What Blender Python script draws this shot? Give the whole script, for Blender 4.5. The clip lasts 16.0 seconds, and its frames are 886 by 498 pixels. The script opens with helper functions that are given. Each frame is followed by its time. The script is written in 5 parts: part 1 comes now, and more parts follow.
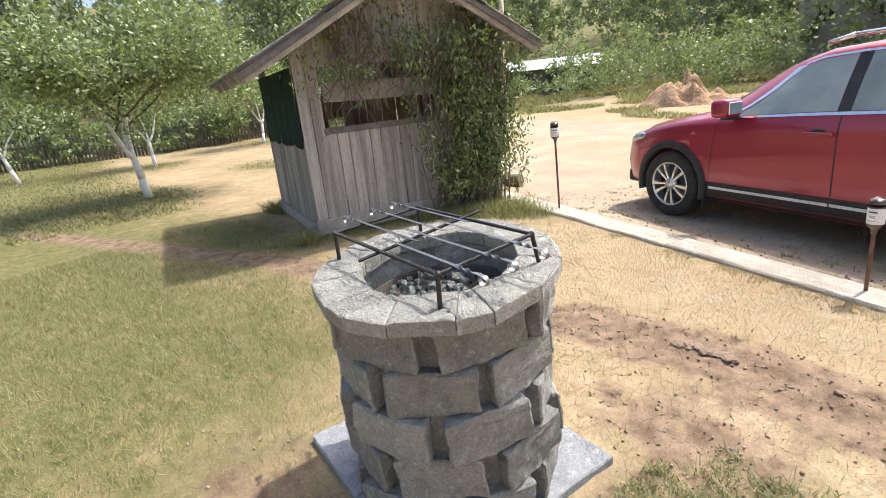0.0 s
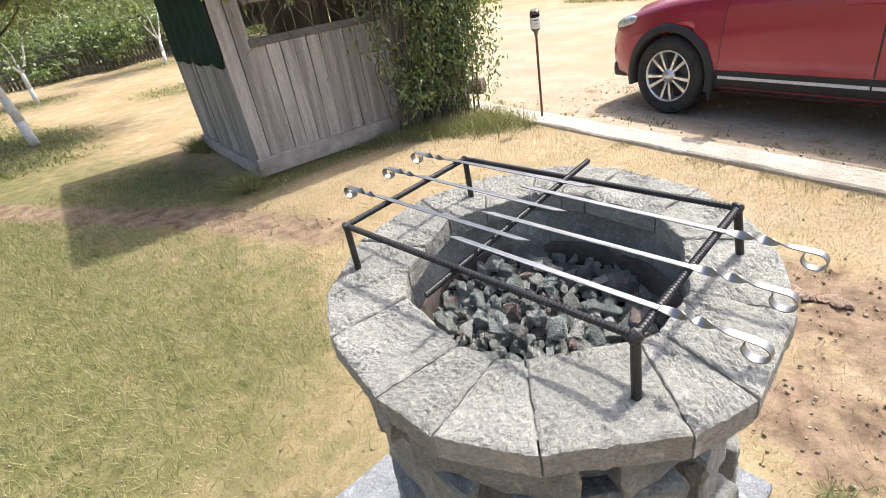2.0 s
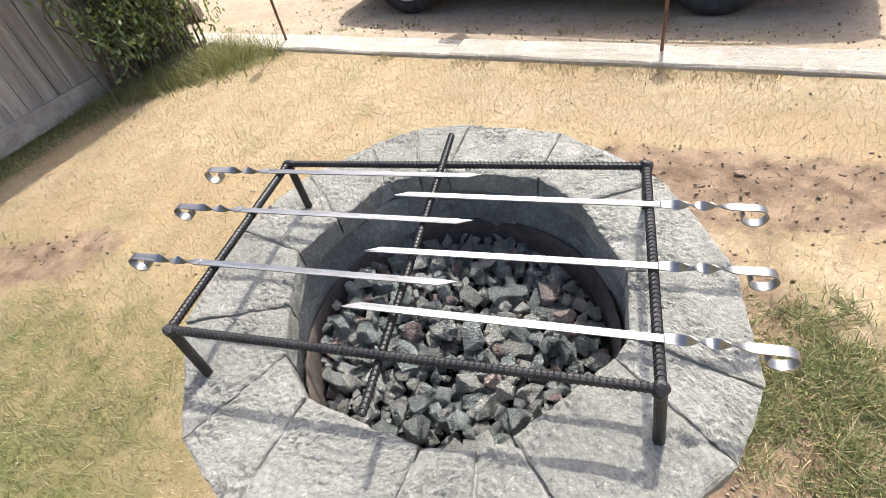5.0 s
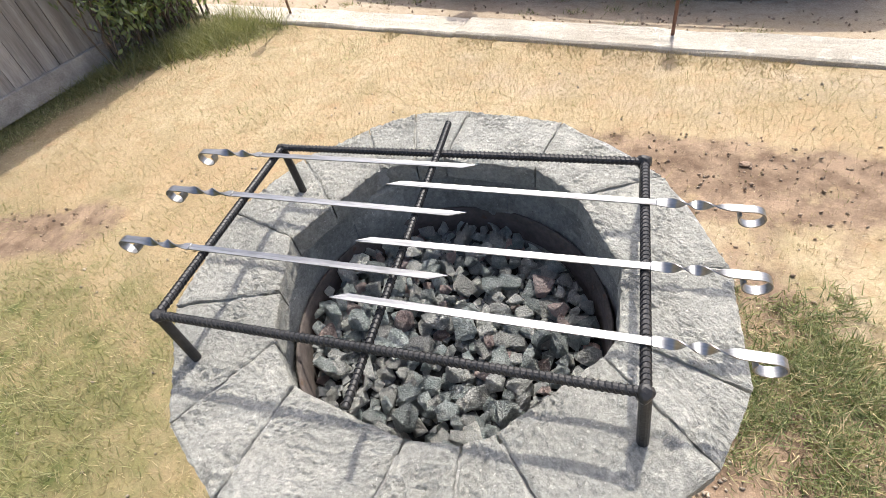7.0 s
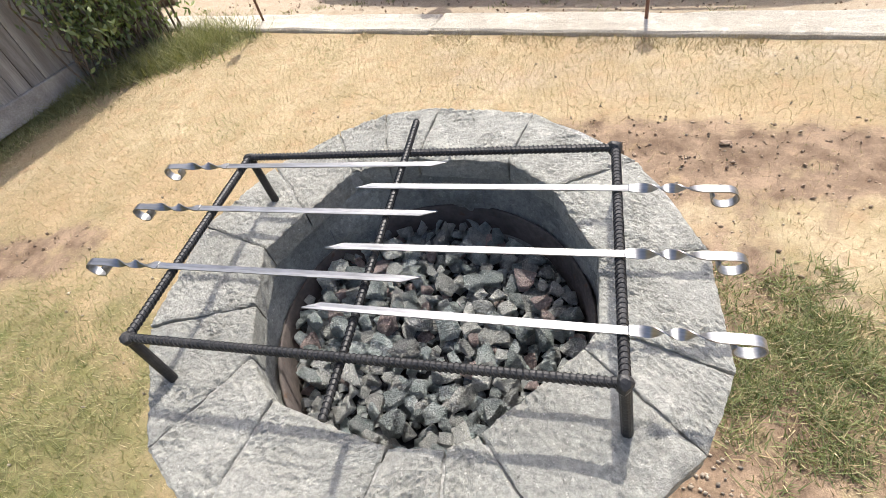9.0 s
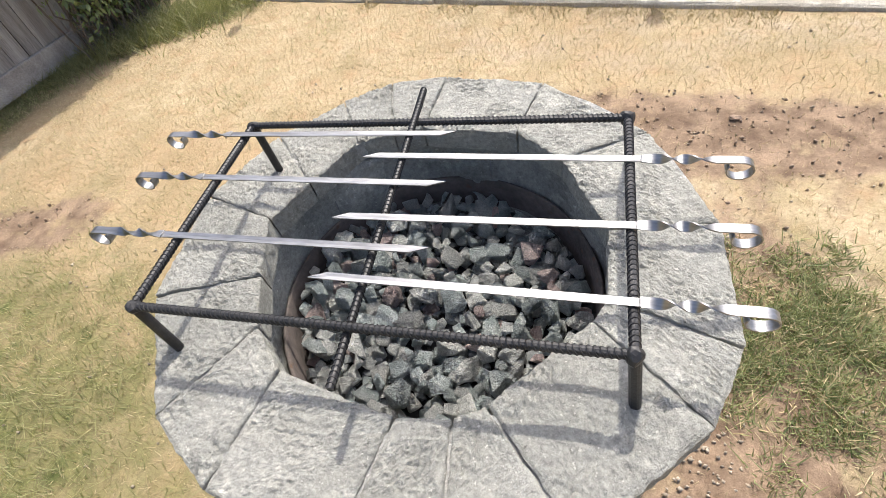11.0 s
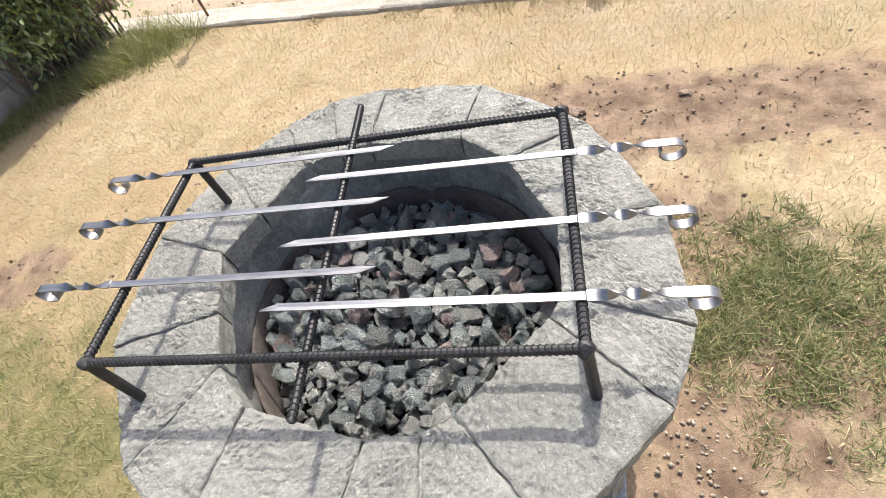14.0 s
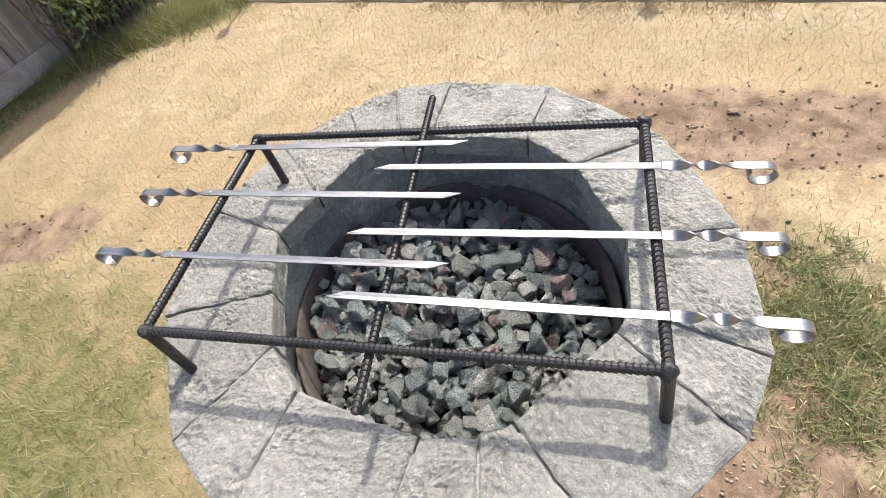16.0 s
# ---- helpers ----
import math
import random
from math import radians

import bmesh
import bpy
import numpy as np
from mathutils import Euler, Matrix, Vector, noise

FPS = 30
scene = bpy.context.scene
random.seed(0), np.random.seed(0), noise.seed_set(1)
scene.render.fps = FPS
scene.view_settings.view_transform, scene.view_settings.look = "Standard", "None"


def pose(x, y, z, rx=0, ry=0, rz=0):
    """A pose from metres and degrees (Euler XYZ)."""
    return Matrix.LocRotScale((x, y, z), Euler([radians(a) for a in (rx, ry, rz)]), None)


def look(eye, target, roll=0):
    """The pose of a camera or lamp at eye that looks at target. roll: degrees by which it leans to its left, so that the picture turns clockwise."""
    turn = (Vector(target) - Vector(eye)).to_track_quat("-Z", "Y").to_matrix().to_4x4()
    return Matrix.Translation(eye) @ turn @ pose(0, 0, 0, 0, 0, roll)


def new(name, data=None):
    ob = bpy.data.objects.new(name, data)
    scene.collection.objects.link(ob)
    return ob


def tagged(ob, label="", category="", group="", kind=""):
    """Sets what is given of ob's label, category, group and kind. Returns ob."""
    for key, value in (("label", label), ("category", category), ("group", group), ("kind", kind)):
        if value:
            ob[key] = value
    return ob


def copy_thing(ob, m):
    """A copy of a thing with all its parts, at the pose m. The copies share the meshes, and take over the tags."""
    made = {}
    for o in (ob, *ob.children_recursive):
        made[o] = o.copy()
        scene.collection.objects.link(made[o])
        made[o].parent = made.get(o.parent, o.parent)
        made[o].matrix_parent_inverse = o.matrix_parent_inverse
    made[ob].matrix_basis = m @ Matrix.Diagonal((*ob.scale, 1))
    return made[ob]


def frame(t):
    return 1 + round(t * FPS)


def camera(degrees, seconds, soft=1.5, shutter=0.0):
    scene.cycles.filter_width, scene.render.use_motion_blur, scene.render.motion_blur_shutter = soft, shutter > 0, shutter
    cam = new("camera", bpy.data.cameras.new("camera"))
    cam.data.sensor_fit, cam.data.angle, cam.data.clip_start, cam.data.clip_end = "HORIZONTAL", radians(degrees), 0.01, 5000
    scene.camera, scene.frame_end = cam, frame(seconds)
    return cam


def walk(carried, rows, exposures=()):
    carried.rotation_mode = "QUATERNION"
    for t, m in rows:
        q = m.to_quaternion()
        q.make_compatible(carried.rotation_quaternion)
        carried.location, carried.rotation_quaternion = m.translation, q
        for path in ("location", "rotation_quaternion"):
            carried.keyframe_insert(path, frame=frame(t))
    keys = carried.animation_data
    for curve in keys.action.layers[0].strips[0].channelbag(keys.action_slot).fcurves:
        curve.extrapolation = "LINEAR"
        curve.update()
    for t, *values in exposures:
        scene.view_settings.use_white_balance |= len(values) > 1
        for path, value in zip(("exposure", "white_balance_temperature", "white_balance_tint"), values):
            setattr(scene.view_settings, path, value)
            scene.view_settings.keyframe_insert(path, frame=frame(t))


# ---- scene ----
cam = camera(82.0, 16.0, 0.7)
PATH = [
    (0, (1.489, -1.009, 1.539), (-0.044, 0.129, 0.942), -5.9),
    (0.5, (1.172, -0.803, 1.515), (-0.344, 0.303, 0.823), -7.1),
    (1, (0.943, -0.707, 1.498), (-0.546, 0.346, 0.677), -6.5),
    (1.5, (0.71, -0.753, 1.515), (-0.676, 0.378, 0.622), -8.4),
    (2, (0.581, -0.734, 1.504), (-0.722, 0.45, 0.557), -10.0),
    (2.5, (0.423, -0.626, 1.494), (-0.747, 0.67, 0.519), -10.6),
    (3, (0.29, -0.612, 1.495), (-0.494, 0.894, 0.439), -8.5),
    (3.5, (0.245, -0.605, 1.553), (-0.339, 0.898, 0.369), -14.7),
    (3.7, (0.245, -0.584, 1.547), (-0.298, 0.858, 0.272), -15.5),
    (5.8, (0.254, -0.524, 1.579), (-0.298, 0.829, 0.214), -12.1),
    (6, (0.252, -0.526, 1.579), (-0.299, 0.82, 0.205), -12.1),
    (6.5, (0.256, -0.514, 1.579), (-0.292, 0.804, 0.179), -12.0),
    (7, (0.265, -0.503, 1.573), (-0.279, 0.813, 0.169), -12.2),
    (7.5, (0.273, -0.481, 1.597), (-0.272, 0.834, 0.192), -14.0),
    (8, (0.255, -0.483, 1.594), (-0.29, 0.834, 0.191), -16.0),
    (8.5, (0.253, -0.496, 1.575), (-0.292, 0.822, 0.173), -14.7),
    (9, (0.291, -0.484, 1.56), (-0.229, 0.831, 0.145), -15.5),
    (9.2, (0.307, -0.479, 1.552), (-0.187, 0.832, 0.125), -16.4),
    (11.5, (0.276, -0.486, 1.549), (-0.253, 0.753, 0.072), -15.8),
    (12, (0.286, -0.485, 1.555), (-0.243, 0.76, 0.083), -17.7),
    (12.5, (0.281, -0.493, 1.555), (-0.245, 0.755, 0.083), -18.1),
    (13, (0.284, -0.492, 1.548), (-0.236, 0.76, 0.078), -19.0),
    (13.5, (0.304, -0.477, 1.538), (-0.186, 0.779, 0.061), -19.6),
    (14, (0.327, -0.467, 1.548), (-0.134, 0.792, 0.064), -21.1),
    (14.5, (0.321, -0.467, 1.559), (-0.131, 0.829, 0.104), -21.8),
    (15, (0.268, -0.503, 1.524), (-0.191, 0.767, 0.048), -17.9),
    (15.5, (0.25, -0.491, 1.552), (-0.256, 0.753, 0.071), -17.1),
    (16, (0.241, -0.462, 1.561), (-0.259, 0.774, 0.071), -16.9),
]
walk(cam, [(t, look(eye, target, roll)) for t, eye, target, roll in PATH], [(0, 1.08, 6350, 9.5), (1.5, 1.2, 6350, 9.5), (3.5, 1.13, 6350, 9.5), (16, 1.06, 6350, 9.5)])

# ---- world, sun ----
world = bpy.data.worlds.new("world")
scene.world = world
world.use_nodes = True
wn = world.node_tree.nodes
SUN = Vector((0.05, 0.56, 1.0)).normalized()
sky = wn.new("ShaderNodeTexSky")
sky.sky_type = 'NISHITA'
sky.sun_disc = False
sky.sun_elevation = math.asin(SUN.z)
sky.sun_rotation = math.atan2(SUN.x, SUN.y)
sky.air_density, sky.dust_density = 0.8, 4.5
wn["Background"].inputs["Strength"].default_value = 0.15
world.node_tree.links.new(sky.outputs[0], wn["Background"].inputs["Color"])
sun = new("sun", bpy.data.lights.new("sun", 'SUN'))
sun.data.energy, sun.data.angle, sun.data.color = 2.6, radians(0.6), (1.0, 0.95, 0.87)
sun.matrix_world = look((0, 0, 0), tuple(-SUN))


# ---- materials ----
def mix_rgb(nt, fac, a, b, blend='MIX'):
    m = nt.nodes.new("ShaderNodeMix")
    m.data_type, m.blend_type = 'RGBA', blend
    for sock, v in ((m.inputs[0], fac), (m.inputs[6], a), (m.inputs[7], b)):
        if isinstance(v, bpy.types.NodeSocket):
            nt.links.new(v, sock)
        else:
            sock.default_value = v if isinstance(v, (int, float)) else (*v[:3], 1.0)
    return m.outputs[2]


def noise_fac(nt, vec, scale, lo=0.35, hi=0.65, detail=4.0, rough=0.6):
    n = nt.nodes.new("ShaderNodeTexNoise")
    n.inputs["Scale"].default_value, n.inputs["Detail"].default_value, n.inputs["Roughness"].default_value = scale, detail, rough
    nt.links.new(vec, n.inputs["Vector"])
    r = nt.nodes.new("ShaderNodeMapRange")
    r.inputs[1].default_value, r.inputs[2].default_value = lo, hi
    nt.links.new(n.outputs[0], r.inputs[0])
    return r.outputs[0]


def start_mat(name, rough=0.8, metal=0.0):
    m = bpy.data.materials.new(name)
    m.use_nodes = True
    nt = m.node_tree
    b = nt.nodes["Principled BSDF"]
    b.inputs["Roughness"].default_value, b.inputs["Metallic"].default_value = rough, metal
    return m, nt, b


def bump_to(nt, bsdf, height, strength, dist):
    bu = nt.nodes.new("ShaderNodeBump")
    bu.inputs["Strength"].default_value, bu.inputs["Distance"].default_value = strength, dist
    nt.links.new(height, bu.inputs["Height"])
    nt.links.new(bu.outputs[0], bsdf.inputs["Normal"])


def coords(nt, stretch=(1, 1, 1), shift=True):
    tc = nt.nodes.new("ShaderNodeTexCoord")
    mp = nt.nodes.new("ShaderNodeMapping")
    mp.inputs["Scale"].default_value = stretch
    nt.links.new(tc.outputs["Object"], mp.inputs["Vector"])
    if shift:
        oi = nt.nodes.new("ShaderNodeObjectInfo")
        sc = nt.nodes.new("ShaderNodeVectorMath")
        sc.operation = 'SCALE'
        sc.inputs[0].default_value = (7.3, 3.1, 5.7)
        nt.links.new(oi.outputs["Random"], sc.inputs["Scale"])
        nt.links.new(sc.outputs[0], mp.inputs["Location"])
    return mp.outputs[0]


def mat(name, c1, c2, scale=6.0, rough=0.85, fine=90.0, speck=None, bump=0.4, dist=0.003, metal=0.0, stretch=(1, 1, 1), vary=0.15, coat=0.0, island=False):
    """A surface of two tones in large patches, with fine grain, speckles and relief."""
    m, nt, b = start_mat(name, rough, metal)
    v = coords(nt, stretch)
    col = mix_rgb(nt, noise_fac(nt, v, scale), c1, c2)
    g = noise_fac(nt, v, fine, 0.3, 0.7, 3.0, 0.7)
    col = mix_rgb(nt, g, mix_rgb(nt, 1.0, col, (0.72, 0.72, 0.72), 'MULTIPLY'), mix_rgb(nt, 1.0, col, (1.22, 1.22, 1.22), 'MULTIPLY'))
    if speck:
        col = mix_rgb(nt, noise_fac(nt, v, fine * 0.6, 0.66, 0.72, 2.0), col, speck)
    if vary:
        if island:
            rnd = nt.nodes.new("ShaderNodeNewGeometry").outputs["Random Per Island"]
        else:
            rnd = nt.nodes.new("ShaderNodeObjectInfo").outputs["Random"]
        r = nt.nodes.new("ShaderNodeMapRange")
        r.inputs[3].default_value, r.inputs[4].default_value = 1 - vary, 1 + vary
        nt.links.new(rnd, r.inputs[0])
        hs = nt.nodes.new("ShaderNodeHueSaturation")
        nt.links.new(r.outputs[0], hs.inputs["Value"])
        nt.links.new(col, hs.inputs["Color"])
        col = hs.outputs[0]
    nt.links.new(col, b.inputs["Base Color"])
    b.inputs["Coat Weight"].default_value = coat
    if bump:
        bump_to(nt, b, g, bump, dist)
    return m


def leaf_mat(name, dark, light, rough=0.5, glow=0.25):
    """Leaves: each its own shade, some light passing through."""
    m, nt, b = start_mat(name, rough)
    rnd = nt.nodes.new("ShaderNodeNewGeometry").outputs["Random Per Island"]
    col = mix_rgb(nt, rnd, dark, light)
    nt.links.new(col, b.inputs["Base Color"])
    tr = nt.nodes.new("ShaderNodeBsdfTranslucent")
    nt.links.new(mix_rgb(nt, 1.0, col, (1.3, 1.5, 0.6), 'MULTIPLY'), tr.inputs["Color"])
    ms = nt.nodes.new("ShaderNodeMixShader")
    ms.inputs[0].default_value = glow
    nt.links.new(b.outputs[0], ms.inputs[1])
    nt.links.new(tr.outputs[0], ms.inputs[2])
    nt.links.new(ms.outputs[0], nt.nodes["Material Output"].inputs["Surface"])
    return m


def stone_mat(name, lo, hi, pits, scale, rough=0.92, vary=0.12):
    """Cast concrete with a rough split face: patches, pale lime bloom, pits with their shade put into the colour, and
    pebbled relief.
    """
    m, nt, b = start_mat(name, rough)
    v = coords(nt)
    col = mix_rgb(nt, noise_fac(nt, v, scale, 0.3, 0.7, 6.0), lo, hi)
    col = mix_rgb(nt, noise_fac(nt, v, scale * 3.1, 0.56, 0.72, 5.0), col, [c * 1.25 for c in hi])
    grain = noise_fac(nt, v, 105.0, 0.38, 0.62, 6.0, 0.8)
    col = mix_rgb(nt, grain, mix_rgb(nt, 1.0, col, (0.74, 0.74, 0.74), 'MULTIPLY'), mix_rgb(nt, 1.0, col, (1.18, 1.18, 1.18), 'MULTIPLY'))
    # dark spots painted for the shade inside small pits
    col = mix_rgb(nt, noise_fac(nt, v, 85.0, 0.60, 0.70, 6.0, 0.8), col, pits)
    col = mix_rgb(nt, noise_fac(nt, v, 150.0, 0.67, 0.71, 2.0, 0.5), col, [c * 1.3 for c in hi])
    col = mix_rgb(nt, noise_fac(nt, v, 11.0, 0.56, 0.70, 7.0, 0.75), col, mix_rgb(nt, 0.5, col, pits))
    oi = nt.nodes.new("ShaderNodeObjectInfo")
    r = nt.nodes.new("ShaderNodeMapRange")
    r.inputs[3].default_value, r.inputs[4].default_value = 1 - vary, 1 + vary
    nt.links.new(oi.outputs["Random"], r.inputs[0])
    hs = nt.nodes.new("ShaderNodeHueSaturation")
    nt.links.new(r.outputs[0], hs.inputs["Value"])
    nt.links.new(col, hs.inputs["Color"])
    nt.links.new(hs.outputs[0], b.inputs["Base Color"])
    add = nt.nodes.new("ShaderNodeMath")
    add.operation = 'MULTIPLY_ADD'
    nt.links.new(noise_fac(nt, v, 30.0, 0.38, 0.6, 7.0, 0.8), add.inputs[0])
    add.inputs[1].default_value = 3.0
    nt.links.new(grain, add.inputs[2])
    bump_to(nt, b, add.outputs[0], 0.7, 0.0038)
    return m


def ground_mat():
    """Dry lawn, green patches, bare soil and the sandy road, by the mask on the sheet."""
    m, nt, b = start_mat("ground", 0.95)
    v = coords(nt, shift=False)
    at = nt.nodes.new("ShaderNodeAttribute")
    at.attribute_name = "cover"
    sep = nt.nodes.new("ShaderNodeSeparateColor")
    nt.links.new(at.outputs["Color"], sep.inputs[0])

    def edge(sock, scale, width=0.5):
        n = noise_fac(nt, v, scale, 0.2, 0.8, 5.0, 0.65)
        a = nt.nodes.new("ShaderNodeMath")
        a.operation = 'ADD'
        nt.links.new(sock, a.inputs[0])
        nt.links.new(n, a.inputs[1])
        r = nt.nodes.new("ShaderNodeMapRange")
        r.inputs[1].default_value, r.inputs[2].default_value = 1.0 - width / 2, 1.0 + width / 2
        nt.links.new(a.outputs[0], r.inputs[0])
        return r.outputs[0]
    straw = mix_rgb(nt, noise_fac(nt, v, 1.7, 0.35, 0.65, 5.0), (0.36, 0.28, 0.17), (0.46, 0.375, 0.245))
    straw = mix_rgb(nt, noise_fac(nt, v, 9.0, 0.5, 0.75, 5.0), straw, (0.36, 0.24, 0.14))
    green = mix_rgb(nt, noise_fac(nt, v, 5.0, 0.35, 0.65, 5.0), (0.175, 0.152, 0.074), (0.265, 0.217, 0.117))
    green = mix_rgb(nt, noise_fac(nt, v, 2.4, 0.47, 0.66, 6.0, 0.65), green, (0.315, 0.235, 0.13))
    green = mix_rgb(nt, noise_fac(nt, v, 19.0, 0.5, 0.72, 5.0, 0.7), green, (0.15, 0.13, 0.06))
    soil = mix_rgb(nt, noise_fac(nt, v, 7.0, 0.35, 0.65, 6.0), (0.125, 0.085, 0.058), (0.31, 0.225, 0.155))
    road = mix_rgb(nt, noise_fac(nt, v, 0.9, 0.35, 0.65, 6.0), (0.345, 0.28, 0.205), (0.45, 0.375, 0.285))
    deep = mix_rgb(nt, noise_fac(nt, v, 14.0, 0.35, 0.65, 5.0), (0.09, 0.105, 0.035), (0.19, 0.175, 0.075))
    straw = mix_rgb(nt, noise_fac(nt, v, 0.55, 0.45, 0.7, 6.0, 0.6), straw, (0.33, 0.235, 0.135))
    straw = mix_rgb(nt, noise_fac(nt, v, 26.0, 0.52, 0.78, 5.0, 0.7), straw, (0.27, 0.205, 0.115))
    road = mix_rgb(nt, noise_fac(nt, v, 13.0, 0.5, 0.75, 6.0, 0.7), road, (0.27, 0.205, 0.145))
    road = mix_rgb(nt, noise_fac(nt, v, 0.35, 0.5, 0.68, 4.0, 0.6), road, (0.36, 0.29, 0.185))
    col = mix_rgb(nt, edge(sep.outputs[0], 3.5, 0.7), straw, green)
    less = nt.nodes.new("ShaderNodeMath")
    less.operation = 'SUBTRACT'
    less.inputs[1].default_value = 0.34
    nt.links.new(sep.outputs[0], less.inputs[0])
    col = mix_rgb(nt, edge(less.outputs[0], 6.0, 0.5), col, deep)
    col = mix_rgb(nt, edge(sep.outputs[2], 2.0, 0.5), col, road)
    col = mix_rgb(nt, edge(sep.outputs[1], 6.0, 0.35), col, soil)
    g = noise_fac(nt, v, 75.0, 0.25, 0.75, 5.0, 0.75)
    col = mix_rgb(nt, g, mix_rgb(nt, 1.0, col, (0.68, 0.67, 0.65), 'MULTIPLY'), mix_rgb(nt, 1.0, col, (1.27, 1.27, 1.27), 'MULTIPLY'))
    b.inputs["Specular IOR Level"].default_value = 0.15
    g2 = noise_fac(nt, v, 260.0, 0.3, 0.7, 3.0, 0.7)
    nt.links.new(mix_rgb(nt, g2, mix_rgb(nt, 1.0, col, (0.74, 0.73, 0.71), 'MULTIPLY'), mix_rgb(nt, 1.0, col, (1.22, 1.22, 1.22), 'MULTIPLY')), b.inputs["Base Color"])
    bump_to(nt, b, g2, 0.45, 0.006)
    return m


M_GROUND = ground_mat()
M_CAP = stone_mat("cap_stone", (0.325, 0.318, 0.277), (0.43, 0.42, 0.37), (0.15, 0.144, 0.12), 7.0)
M_BLOCK = stone_mat("block_stone", (0.26, 0.26, 0.233), (0.41, 0.404, 0.365), (0.14, 0.14, 0.135), 9.0, vary=0.18)
M_MORTAR = stone_mat("lime_mortar", (0.40, 0.395, 0.365), (0.52, 0.51, 0.475), (0.3, 0.29, 0.27), 12.0)
M_SLAB = stone_mat("paving_slab", (0.28, 0.295, 0.31), (0.44, 0.45, 0.46), (0.2, 0.2, 0.2), 6.0)
M_KERB = stone_mat("old_concrete", (0.47, 0.415, 0.33), (0.68, 0.63, 0.535), (0.34, 0.275, 0.2), 3.0)
M_RUST = mat("rusty_liner", (0.068, 0.055, 0.047), (0.13, 0.104, 0.088), 5.0, 0.85, 60.0, (0.1, 0.06, 0.04), 0.4)
M_REBAR = mat("blackened_rebar", (0.018, 0.018, 0.019), (0.042, 0.040, 0.039), 20.0, 0.45, 200.0, None, 0.3, 0.001, metal=0.35)
M_STEEL = mat("bright_steel", (0.235, 0.235, 0.237), (0.31, 0.31, 0.312), 14.0, 0.40, 120.0, None, 0.05, 0.0006, metal=1.0, stretch=(0.15, 1, 1), vary=0.03)
M_PIPE = mat("rusted_pipe", (0.10, 0.05, 0.03), (0.19, 0.095, 0.06), 15.0, 0.85, 150.0, (0.3, 0.14, 0.07), 0.4, 0.001)
M_WOOD = mat("weathered_boards", (0.25, 0.23, 0.205), (0.43, 0.40, 0.36), 3.0, 0.9, 40.0, (0.12, 0.105, 0.09), 0.5, 0.004, stretch=(6, 6, 0.35), vary=0.2)
M_BEAM = mat("grey_beam", (0.29, 0.265, 0.235), (0.43, 0.395, 0.35), 3.0, 0.9, 40.0, None, 0.5, 0.004, stretch=(3, 3, 3), vary=0.15)
M_ROOF = mat("asbestos_sheet", (0.27, 0.25, 0.22), (0.42, 0.39, 0.34), 2.5, 0.95, 50.0, (0.2, 0.18, 0.13), 0.4, 0.004)
M_NET = mat("green_netting", (0.012, 0.05, 0.045), (0.03, 0.09, 0.075), 10.0, 0.8, 400.0, None, 0.5, 0.002)
M_BARK = mat("bark", (0.10, 0.075, 0.055), (0.2, 0.16, 0.12), 8.0, 0.95, 40.0, None, 0.6, 0.01)
M_WHITE = mat("whitewash", (0.72, 0.71, 0.68), (0.82, 0.81, 0.79), 8.0, 0.9, 40.0, (0.5, 0.47, 0.42), 0.5, 0.006)
M_VINE = leaf_mat("vine_leaf", (0.075, 0.10, 0.04), (0.29, 0.34, 0.14))
# apple and woods leaves are lightened: distant haze is put into their colour
M_APPLE = leaf_mat("apple_leaf", (0.12, 0.155, 0.075), (0.33, 0.38, 0.21))
M_WOODS = leaf_mat("woods_leaf", (0.11, 0.14, 0.09), (0.24, 0.27, 0.17), 0.7, 0.3)
M_GRASS = leaf_mat("grass_blade", (0.15, 0.16, 0.06), (0.33, 0.30, 0.15), 0.7, 0.2)
M_TUFT = leaf_mat("tuft_blade", (0.075, 0.105, 0.035), (0.30, 0.31, 0.14), 0.65, 0.2)
M_STRAW = leaf_mat("straw_blade", (0.33, 0.25, 0.135), (0.50, 0.41, 0.255), 0.8, 0.1)
M_TYRE = mat("tyre_rubber", (0.02, 0.02, 0.02), (0.045, 0.042, 0.038), 12.0, 0.85, 120.0, None, 0.2, 0.002)
M_PLASTIC = mat("black_plastic", (0.02, 0.02, 0.022), (0.035, 0.034, 0.034), 12.0, 0.6, 150.0, None, 0.1, 0.001)
M_ALLOY = mat("machined_alloy", (0.66, 0.66, 0.67), (0.76, 0.76, 0.77), 10.0, 0.3, 100.0, None, 0.0, metal=0.9, vary=0.0)
M_ALLOY_DARK = mat("dark_alloy", (0.05, 0.05, 0.055), (0.09, 0.09, 0.095), 10.0, 0.5, 100.0, None, 0.0, metal=0.5, vary=0.0)
M_CHROME = mat("chrome", (0.80, 0.80, 0.81), (0.86, 0.86, 0.87), 10.0, 0.18, 100.0, None, 0.0, metal=1.0, vary=0.0)
# pale and barely metallic: chrome's bright reflection is put into the colour
M_TRIM = mat("bright_trim", (0.72, 0.72, 0.73), (0.80, 0.80, 0.81), 10.0, 0.4, 100.0, None, 0.0, metal=0.25, vary=0.0)
M_PAINT = mat("red_paint", (0.30, 0.022, 0.048), (0.34, 0.028, 0.056), 1.5, 0.32, 300.0, None, 0.0, metal=0.25, vary=0.0, coat=0.7)
# opaque: the bright view through the windows is painted as a pale base
M_GLASS = mat("car_glass", (0.15, 0.19, 0.175), (0.26, 0.30, 0.28), 1.2, 0.06, 0.8, None, 0.0, vary=0.0, coat=1.0)
